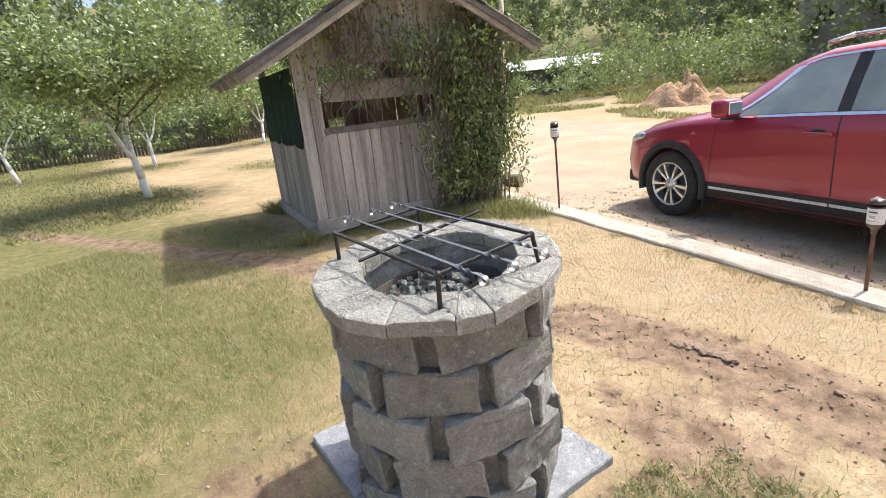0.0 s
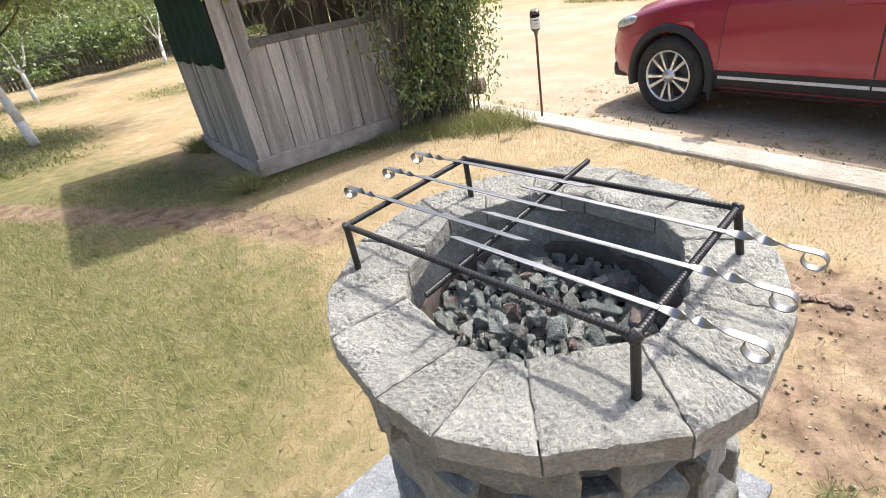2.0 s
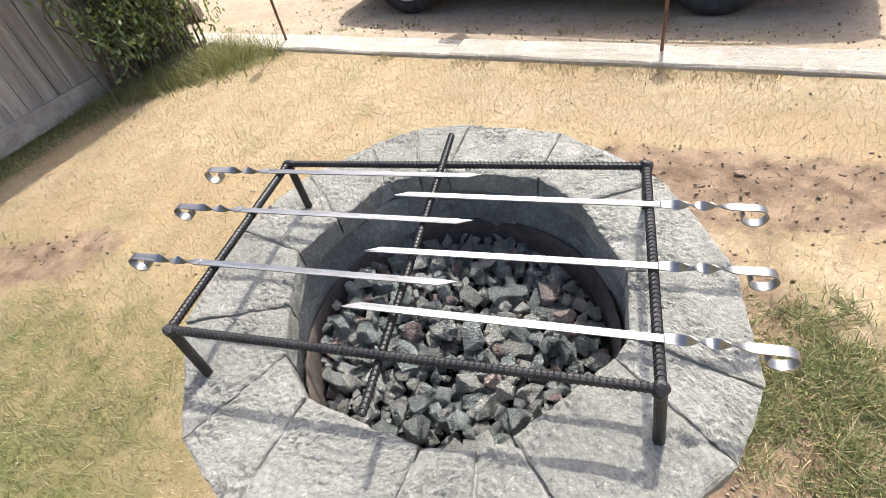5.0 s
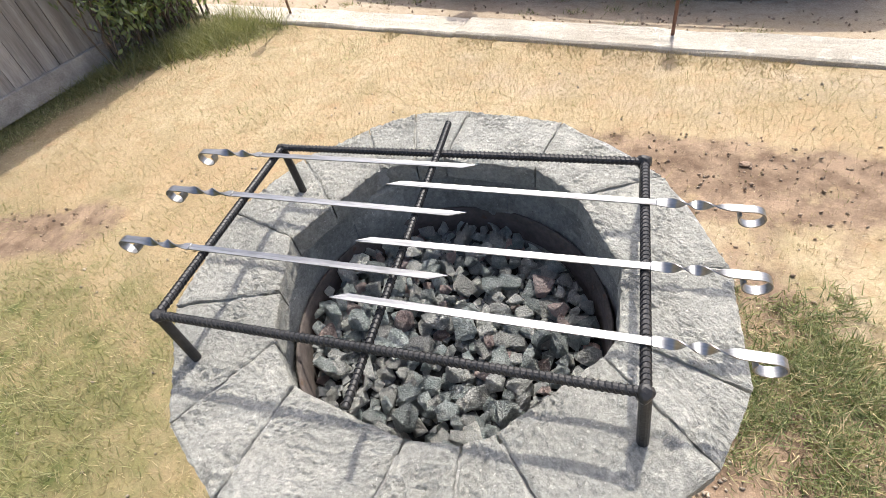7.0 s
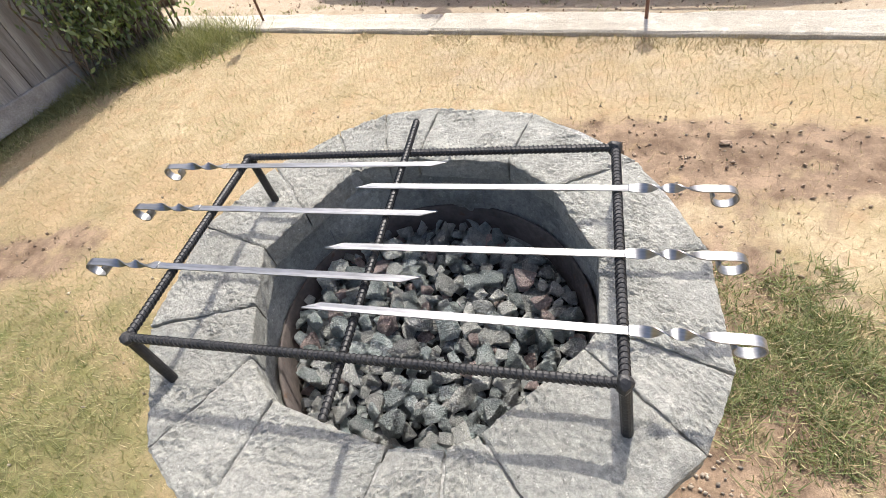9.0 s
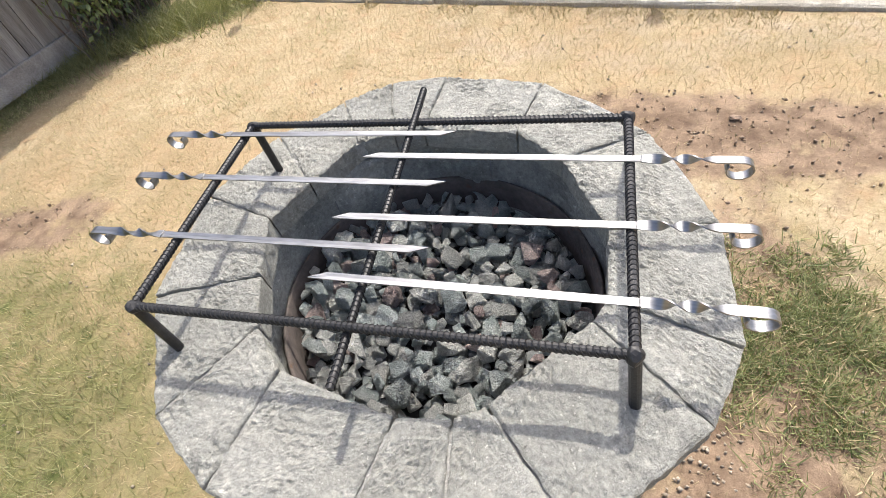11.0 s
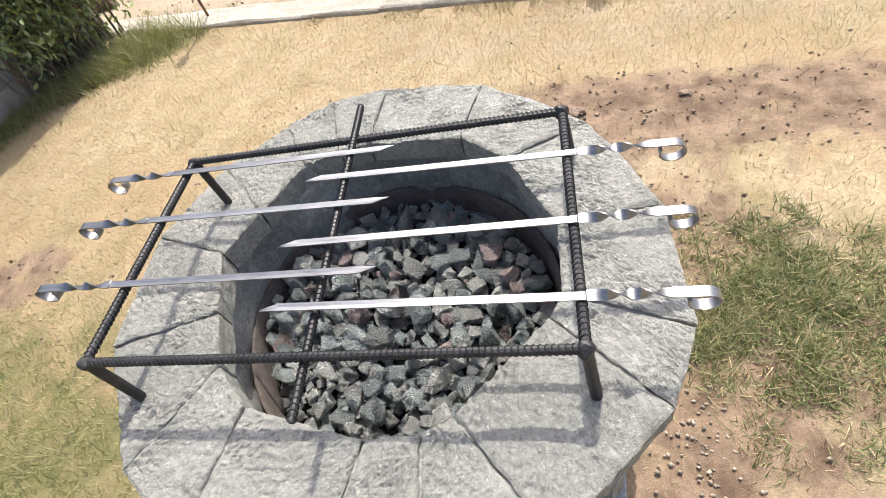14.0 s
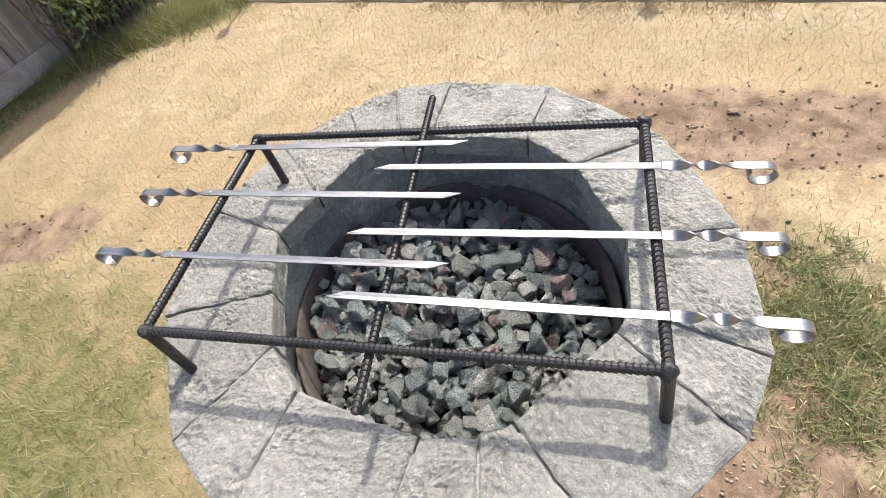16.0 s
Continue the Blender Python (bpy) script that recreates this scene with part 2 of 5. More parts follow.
M_LAMP = mat("headlamp_lens", (0.25, 0.26, 0.28), (0.5, 0.52, 0.54), 20.0, 0.08, 100.0, None, 0.0, vary=0.0, coat=1.0)
M_LABEL = mat("white_label", (0.78, 0.78, 0.76), (0.84, 0.84, 0.82), 10.0, 0.55, 100.0, None, 0.0, vary=0.0)
M_INK = mat("label_print", (0.05, 0.05, 0.06), (0.1, 0.1, 0.11), 10.0, 0.6, 100.0, None, 0.0, vary=0.0)
M_INK_PALE = mat("pale_print", (0.45, 0.45, 0.46), (0.55, 0.55, 0.56), 10.0, 0.6, 100.0, None, 0.0, vary=0.0)
M_BROWN = mat("brown_plastic", (0.05, 0.03, 0.02), (0.10, 0.06, 0.04), 10.0, 0.3, 100.0, None, 0.0, vary=0.1, coat=0.5)
M_ROCKS = [mat("crushed_rock", a, b_, 0.9, 0.92, 7.0, s, 1.0, 0.14, vary=0.32) for a, b_, s in (
    ((0.36, 0.42, 0.40), (0.68, 0.72, 0.69), (0.75, 0.78, 0.76)),
    ((0.58, 0.585, 0.54), (0.82, 0.815, 0.76), (0.85, 0.84, 0.82)),
    ((0.62, 0.46, 0.42), (0.80, 0.66, 0.61), (0.84, 0.75, 0.72)))]
M_CHIP = mat("stone_chip", (0.10, 0.108, 0.103), (0.22, 0.226, 0.216), 25.0, 0.92, 160.0, (0.3, 0.3, 0.29), 0.5, 0.003, island=True, vary=0.3)
M_ASH = mat("ash_bed", (0.03, 0.03, 0.03), (0.08, 0.078, 0.075), 14.0, 0.95, 120.0, None, 0.6, 0.006)
M_PEBBLE = mat("pebble", (0.27, 0.22, 0.16), (0.42, 0.355, 0.275), 20.0, 0.9, 120.0, None, 0.2, 0.002, island=True, vary=0.3)
M_CLOD = mat("soil_clod", (0.22, 0.155, 0.105), (0.36, 0.27, 0.19), 20.0, 0.95, 120.0, None, 0.5, 0.004, island=True, vary=0.25)
M_LUMP = mat("dug_soil", (0.25, 0.175, 0.12), (0.38, 0.28, 0.20), 2.0, 0.95, 9.0, None, 0.5, 0.06)
M_MOUND = mat("clay_heap", (0.30, 0.18, 0.10), (0.45, 0.30, 0.18), 1.0, 0.95, 8.0, None, 0.7, 0.05)
M_PALEWALL = mat("pale_sheeting", (0.55, 0.62, 0.66), (0.7, 0.74, 0.76), 1.0, 0.6, 20.0, None, 0.0)
M_DARKWOOD = mat("dark_fence", (0.10, 0.09, 0.08), (0.2, 0.185, 0.165), 2.0, 0.9, 20.0, None, 0.2, 0.005)


# ---- mesh helpers ----
def mesh_of(name, bm, material, smooth=False):
    me = bpy.data.meshes.new(name)
    bm.to_mesh(me)
    bm.free()
    me.materials.append(material)
    if smooth:
        me.polygons.foreach_set("use_smooth", [True] * len(me.polygons))
    return me


def part(name, bm, material, parent=None, label="", smooth=False, m=None):
    ob = new(name, mesh_of(name, bm, material, smooth))
    if parent:
        ob.parent = parent
    if m is not None:
        ob.matrix_basis = m
    return tagged(ob, label)


def thing(name, label, category, group="", m=None, kind=""):
    ob = new(name)
    ob.empty_display_size = 0.1
    if m is not None:
        ob.matrix_basis = m
    return tagged(ob, label, category, group, kind)


def box(bm, size, m=Matrix(), bevel=0.0, seg=1):
    r = bmesh.ops.create_cube(bm, size=1.0, matrix=m @ Matrix.Diagonal((*size, 1)))
    if bevel:
        es = list({e for v in r["verts"] for e in v.link_edges})
        bmesh.ops.bevel(bm, geom=es, offset=bevel, segments=seg, affect='EDGES', profile=0.6)
    return r["verts"]


def rod(bm, a, b, r0, r1=None, seg=10, cap=True):
    a, b = Vector(a), Vector(b)
    q = (b - a).to_track_quat('Z', 'Y').to_matrix().to_4x4()
    bmesh.ops.create_cone(bm, cap_ends=cap, segments=seg, radius1=r0, radius2=r0 if r1 is None else r1, depth=(b - a).length,
                          matrix=Matrix.Translation((a + b) / 2) @ q)


def prism(bm, pts, z0, z1):
    """An upright prism over a flat outline (x, y), anticlockwise."""
    lo = [bm.verts.new((x, y, z0)) for x, y in pts]
    hi = [bm.verts.new((x, y, z1)) for x, y in pts]
    n = len(pts)
    bm.faces.new(lo[::-1])
    bm.faces.new(hi)
    for i in range(n):
        bm.faces.new((lo[i], lo[(i + 1) % n], hi[(i + 1) % n], hi[i]))


def lathe(bm, profile, seg=24, m=Matrix()):
    """Turns (radius, height) pairs about z; the ends stay open unless their radius is 0."""
    rings = []
    for r, z in profile:
        if r < 1e-6:
            rings.append([bm.verts.new(m @ Vector((0, 0, z)))])
        else:
            rings.append([bm.verts.new(m @ Vector((r * math.cos(2 * math.pi * i / seg), r * math.sin(2 * math.pi * i / seg), z))) for i in range(seg)])
    for a, b in zip(rings, rings[1:]):
        for i in range(seg):
            j = (i + 1) % seg
            if len(a) == 1 and len(b) > 1:
                bm.faces.new((a[0], b[j], b[i]))
            elif len(b) == 1 and len(a) > 1:
                bm.faces.new((a[i], a[j], b[0]))
            elif len(a) > 1:
                bm.faces.new((a[i], a[j], b[j], b[i]))


def rough_up(bm, amount, scale, seed=0):
    bm.normal_update()
    for v in bm.verts:
        n = noise.noise_vector(v.co * scale + Vector((seed * 3.7, seed * 1.3, 0)))
        v.co += n * amount


def cards(name, centres, size, rng, material, droop=0.0, slim=0.5, up=None):
    """One mesh of many small pointed leaves at the given places."""
    n = len(centres)
    c = np.asarray(centres, float)
    d = rng.normal(size=(n, 3))
    d[:, 2] -= droop
    d /= np.linalg.norm(d, axis=1)[:, None]
    s = np.cross(d, rng.normal(size=(n, 3)))
    s /= np.linalg.norm(s, axis=1)[:, None] + 1e-9
    k = (size * rng.uniform(0.6, 1.4, n))[:, None]
    v = np.stack([c - d * k * 0.5, c + s * k * slim * 0.5, c + d * k * 0.5, c - s * k * slim * 0.5], 1).reshape(-1, 3)
    me = bpy.data.meshes.new(name)
    me.vertices.add(4 * n)
    me.vertices.foreach_set("co", v.ravel())
    me.loops.add(4 * n)
    me.loops.foreach_set("vertex_index", np.arange(4 * n))
    me.polygons.add(n)
    me.polygons.foreach_set("loop_start", np.arange(0, 4 * n, 4))
    me.update(calc_edges=True)
    me.materials.append(material)
    return me


def smooth_step(x, a, b):
    t = np.clip((x - a) / (b - a), 0, 1)
    return t * t * (3 - 2 * t)


# ---- ground: one sheet to the horizon ----
KERB_A, KERB_B = np.array((-3.75, 4.05)), np.array((6.0, 1.52))
KD = (KERB_B - KERB_A) / np.linalg.norm(KERB_B - KERB_A)
KN = np.array((-KD[1], KD[0]))


def past_kerb(x, y):
    return (x - KERB_A[0]) * KN[0] + (y - KERB_A[1]) * KN[1]


def ground_z(x, y):
    x, y = np.asarray(x, float), np.asarray(y, float)
    d = np.hypot(x, y)
    z = -0.09 * smooth_step(past_kerb(x, y), 0.1, 0.9)
    z = z + 0.02 * np.maximum(0, d - 15) * smooth_step(y, 2, 12)
    z = z + 0.16 * np.maximum(0, d - 42)
    return z


def strip(x, y, pts, half):
    """1 on a line of points, 0 past half its width."""
    best = np.full(np.shape(x), 1e9)
    for (ax, ay), (bx, by) in zip(pts, pts[1:]):
        t = np.clip(((x - ax) * (bx - ax) + (y - ay) * (by - ay)) / ((bx - ax) ** 2 + (by - ay) ** 2), 0, 1)
        best = np.minimum(best, np.hypot(x - ax - t * (bx - ax), y - ay - t * (by - ay)))
    return 1 - smooth_step(best, half * 0.5, half * 1.5)


def spot(x, y, cx, cy, rx, ry):
    return np.exp(-((x - cx) / rx) ** 2 - ((y - cy) / ry) ** 2)


TRENCH = [(-9.0, -1.6), (-3.7, 0.6), (-2.4, 0.95)]
TRENCH2 = [(-0.5, 1.5), (0.45, 1.62), (1.1, 1.52), (2.2, 1.35)]


def cover(x, y):
    """How green, how bare and how sandy the ground is."""
    side = past_kerb(x, y)
    green = 0.24 + 0.50 * smooth_step(-x - 0.4 * y, -0.6, 3.2) * (1 - smooth_step(y, 0.2, 1.6))
    green = green + 0.3 * spot(x, y, -1.7, 0.1, 1.0, 0.55)
    green = green + 0.34 * smooth_step(-y, -0.3, 0.8) * smooth_step(-x, -0.4, 0.8)
    green = green + 0.62 * spot(x, y, 0.95, 0.48, 0.42, 0.36) + 0.35 * spot(x, y, 2.4, 2.0, 0.6, 0.3) + 0.25 * spot(x, y, 1.6, 2.3, 0.8, 0.12)
    green = green + 0.7 * strip(x, y, [(-4.1, 1.2), (-3.85, 2.9), (-3.0, 3.4), (-2.7, 3.55)], 0.35) + 0.5 * spot(x, y, -5.3, 0.9, 1.4, 0.7)
    for cx, cy in ((-10.5, 0.5), (-18, 1.9), (-19.5, -1.7), (-21, 6.7), (-13, 3.9)):
        green = green + 0.6 * spot(x, y, cx, cy, 1.7, 1.1)
    green = green + 0.35 * smooth_step(-x, 20, 26) + 0.45 * smooth_step(np.hypot(x, y), 22, 34) * smooth_step(y, 4, 10)
    green = np.where((side > 0) & (np.hypot(x, y) < 20), green * 0.35, green)
    soil = 0.72 * strip(x, y, TRENCH, 0.22) + 0.74 * strip(x, y, TRENCH2, 0.3)
    soil = soil + 0.62 * spot(x, y, 0.55, 0.95, 0.55, 0.3) + 0.5 * spot(x, y, 0.72, -0.05, 0.3, 0.28) + 0.5 * spot(x, y, 0.95, 0.38, 0.42, 0.42) + 0.55 * spot(x, y, -0.5, -0.75, 0.5, 0.35) + 0.35 * spot(x, y, 0.0, 0.1, 0.9, 0.8)
    road = smooth_step(side, -0.05, 0.25) * (1 - smooth_step(side, 7.0, 10.0))
    road = road * (0.55 + 0.45 * smooth_step(np.abs(side - 4.6), 0.0, 2.5))
    road = road + 0.3 * spot(x, y, 0.6, 1.0, 0.9, 0.45) + 0.4 * spot(x, y, 0.2, 2.4, 2.0, 0.6)
    return np.clip(green, 0, 1), np.clip(soil, 0, 1), np.clip(road, 0, 1)


def build_ground():
    n = 320
    s = np.linspace(-1, 1, n)
    ax = np.sinh(s * 7.6) / np.sinh(7.6) * 900 + s * 4.5
    X, Y = np.meshgrid(ax, ax, indexing="ij")
    X, Y = X - 0.3, Y + 0.8
    Z = ground_z(X, Y)
    g, so, ro = cover(X, Y)
    rng = np.random.default_rng(3)
    near = (np.hypot(X, Y) < 12)
    Z = Z + near * (rng.normal(size=X.shape) * 0.0012 + so * rng.normal(size=X.shape) * 0.008) - 0.004
    me = bpy.data.meshes.new("ground")
    me.vertices.add(n * n)
    me.vertices.foreach_set("co", np.stack([X, Y, Z], -1).ravel())
    i = np.arange(n - 1)
    I, J = np.meshgrid(i, i, indexing="ij")
    q = np.stack([I * n + J, (I + 1) * n + J, (I + 1) * n + J + 1, I * n + J + 1], -1).reshape(-1, 4)
    me.loops.add(q.size)
    me.loops.foreach_set("vertex_index", q.ravel())
    me.polygons.add(len(q))
    me.polygons.foreach_set("loop_start", np.arange(0, q.size, 4))
    me.update(calc_edges=True)
    me.polygons.foreach_set("use_smooth", [True] * len(q))
    a = me.attributes.new("cover", 'FLOAT_COLOR', 'POINT')
    a.data.foreach_set("color", np.stack([g, so, ro, np.ones_like(g)], -1).ravel())
    me.materials.append(M_GROUND)
    tagged(new("ground", me), "dry yellow lawn with green patches, bare soil and a sandy road", "ground", kind="structure")


build_ground()


# ---- kerb ----
def build_kerb():
    kerb = thing("kerb", "pale weathered concrete kerb strip between lawn and road", "kerb", kind="structure")
    rnd = random.Random(5)
    a = 0.0
    ang = math.atan2(KD[1], KD[0])
    while a < 9.8:
        ln = rnd.uniform(2.6, 3.4)
        bm = bmesh.new()
        box(bm, (ln - 0.012, 0.285, 0.14), Matrix(), 0.012)
        bmesh.ops.subdivide_edges(bm, edges=[e for e in bm.edges if e.calc_length() > 0.25], cuts=11, use_grid_fill=True)
        rough_up(bm, 0.016, 3.0, a)
        rough_up(bm, 0.009, 17.0, a)
        c = KERB_A + KD * (a + ln / 2)
        part("kerbstone", bm, M_KERB, kerb, m=pose(c[0], c[1], -0.045 + rnd.uniform(-0.006, 0.006), 0, 0, math.degrees(ang)))
        a += ln


build_kerb()

# ---- brazier ----
TILT = pose(0, 0, 0, 3.2, 1.2, 0)
CX, CY, TOP = 0.0, 0.10, 0.932


def polar(r, deg):
    return (CX + r * math.cos(radians(deg)), CY + r * math.sin(radians(deg)))


def split_relief(p, seed):
    """Height of a split concrete face: broad swells, and broken patches with sharp pits."""
    q = p + Vector((seed * 1.7, seed * 0.9, 0))
    broken = min(1.0, max(0.0, 0.45 + 1.6 * noise.noise(q * 13.0)))
    fine = abs(noise.noise(q * 66.0)) + 0.7 * abs(noise.noise(q * 135.0))
    return 0.0036 * noise.noise(q * 24.0) - (0.002 + 0.0075 * broken) * fine


def rim_slab(corners, place, seed):
    """A slab of the rim between four corners (outer a, outer b, inner b, inner a), with a rough top and broken edges."""
    n, low = 44, 0.052
    a, b, c, d = corners
    bm = bmesh.new()
    grid = []
    for i in range(n + 1):
        row = []
        for j in range(n + 1):
            u, v = i / n, j / n
            p = a.lerp(b, u).lerp(d.lerp(c, u), v)
            edge = min(i, n - i, j, n - j)
            z = TOP + split_relief(p + place, seed) + 0.0015
            if edge == 0:
                z -= 0.0035
                w = p + place
                p = p + Vector((noise.noise(w * 60.0), noise.noise(w * 60.0 + Vector((5, 0, 0))), 0)) * 0.0022
            elif edge == 1:
                z -= 0.0008
            row.append(bm.verts.new((p.x, p.y, z)))
        grid.append(row)
    for i in range(n):
        for j in range(n):
            bm.faces.new((grid[i][j], grid[i + 1][j], grid[i + 1][j + 1], grid[i][j + 1]))
    loop = [grid[i][0] for i in range(n)] + [grid[n][j] for j in range(n)] + [grid[i][n] for i in range(n, 0, -1)] + [grid[0][j] for j in range(n, 0, -1)]
    last = loop
    mid = (a + b + c + d) / 4
    for k in range(1, 7):
        ring = []
        for q in loop:
            w = q.co + place
            out = (q.co - mid).xy.normalized() * 0.0022 * noise.noise(Vector((w.x, w.y, k * 0.009)) * 55.0)
            ring.append(bm.verts.new((q.co.x + out.x, q.co.y + out.y, TOP - 0.004 - (low - 0.004) * k / 6)))
        for m in range(len(loop)):
            o = (m + 1) % len(loop)
            bm.faces.new((last[o], last[m], ring[m], ring[o]))
        last = ring
    bm.faces.new(last)
    bmesh.ops.recalc_face_normals(bm, faces=bm.faces)
    return bm


def build_brazier():
    brazier = thing("brazier", "round grey split-face concrete block fire pit with a wide stone rim", "fire pit", m=TILT)
    rnd = random.Random(11)
    # courses of seven tapered blocks, each course turned by half a block
    variants = []
    for k in range(5):
        bm = bmesh.new()
        wo, wi, d, h = 0.157, 0.122, 0.100, 0.167
        prism(bm, [(0, -wo), (0, wo), (-d, wi), (-d, -wi)], 0, h)
        bmesh.ops.recalc_face_normals(bm, faces=bm.faces)
        bmesh.ops.bevel(bm, geom=list(bm.edges), offset=0.008, segments=1, affect='EDGES')
        bmesh.ops.subdivide_edges(bm, edges=[e for e in bm.edges if e.calc_length() > 0.06], cuts=9, use_grid_fill=True)
        rough_up(bm, 0.012, 9.0, k)
        rough_up(bm, 0.006, 34.0, k + 9)
        rough_up(bm, 0.003, 95.0, k + 4)
        variants.append(mesh_of("block", bm, M_BLOCK))
    for course in range(5):
        for i in range(7):
            a = -45 + (i + (0.0 if course % 2 else 0.5)) * 360 / 7 + rnd.uniform(-1.5, 1.5)
            r = 0.402 + rnd.uniform(-0.012, 0.014)
            ob = new("block", variants[rnd.randrange(5)])
            ob.parent = brazier
            x, y = polar(r, a)
            drop = TOP - 0.034 - (course + 0.5) * 0.1695
            ob.matrix_basis = pose(x + 0.021 * drop, y - 0.056 * drop, 0.034 + course * 0.1695, rnd.uniform(-0.6, 0.6), rnd.uniform(-1, 1), a + rnd.uniform(-2, 2))
    # rim slabs: angle and radius of each joint at the outer and at the inner edge
    joints = [(7, 0.466, 7, 0.303), (36, 0.458, 42, 0.300), (68, 0.462, 64, 0.304), (94.5, 0.466, 101, 0.298), (110, 0.480, 113, 0.300), (124, 0.468, 127, 0.318), (144, 0.472, 152, 0.290),
              (168, 0.476, 172, 0.306), (197, 0.474, 197, 0.282), (225, 0.474, 218, 0.294), (243.5, 0.468, 235.5, 0.298), (268.4, 0.466, 275, 0.296), (284, 0.482, 289.5, 0.305), (303.6, 0.484, 299, 0.302),
              (328, 0.492, 335, 0.306), (342, 0.490, 343, 0.312)]
    for k, (a, ra, b, rb) in enumerate(joints):
        a2, ra2, b2, rb2 = joints[(k + 1) % len(joints)]
        g = rnd.uniform(0.0008, 0.0032)
        c = Vector((*polar(0.385, (a + (a2 + 360 if a2 < a else a2)) / 2), 0))
        corners = [Vector((*p, 0)) - c for p in (polar(ra, a), polar(ra2, a2), polar(rb2, b2), polar(rb, b))]
        side1, side2 = (corners[1] - corners[0]).normalized() * g, (corners[2] - corners[3]).normalized() * g
        corners = [corners[0] + side1, corners[1] - side1, corners[2] - side2, corners[3] + side2]
        part("rim_slab", rim_slab(corners, c, k), M_CAP, brazier, m=Matrix.Translation(c + Vector((0, 0, rnd.uniform(-0.002, 0.002)))), smooth=False)
    # mortar between the slabs, and the joint bed below them
    bm = bmesh.new()
    lathe(bm, [(0.315, TOP - 0.05), (0.315, TOP - 0.008), (0.455, TOP - 0.008), (0.455, TOP - 0.05)], 40, Matrix.Translation((CX, CY, 0)))
    part("mortar_bed", bm, M_MORTAR, brazier, "pale lime mortar in the rim joints")
    bm = bmesh.new()
    lathe(bm, [(0.306, 0.30), (0.306, 0.778), (0.302, 0.784), (0.297, 0.778), (0.297, 0.30)], 48, Matrix.Translation((CX, CY, 0)))
    part("liner", bm, M_RUST, brazier, "rusty round sheet-steel liner", smooth=True)
    bm = bmesh.new()
    lathe(bm, [(0.0, 0.67), (0.15, 0.672), (0.296, 0.668)], 32, Matrix.Translation((CX, CY, 0)))
    rough_up(bm, 0.01, 20)
    part("ash_bed", bm, M_ASH, brazier, "dark ash floor of the pit")
    # added ring that keeps sunlight from showing through the block gaps
    bm = bmesh.new()
    lathe(bm, [(0.314, 0.04), (0.314, TOP - 0.06), (0.362, TOP - 0.06), (0.362, 0.04)], 7 * 4, Matrix.Translation((CX, CY, 0)))
    for v in bm.verts:
        v.co.x += 0.021 * (TOP - v.co.z)
        v.co.y -= 0.056 * (TOP - v.co.z)
    part("core", bm, M_BLOCK, brazier, "added grey ring that closes the gaps behind the blocks")
    # pins on the inner wall
    for a in (76, 146):
        bm = bmesh.new()
        p = Vector((*polar(0.292, a), 0.80))
        rod(bm, p, p + Vector((0.004, -0.004, 0.05)), 0.0012, seg=6)
        part("wire_pin", bm, M_STEEL, brazier, "thin bright wire pin")
    return brazier


build_brazier()


def bed(x, y):
    """Height of the heap of stones: higher to the back and to one side."""
    dx, dy = x - CX, y - CY
    return 0.691 + (0.08 if dy > 0 else 0.02) * dy + 0.19 * max(0.0, -dx - 0.06)


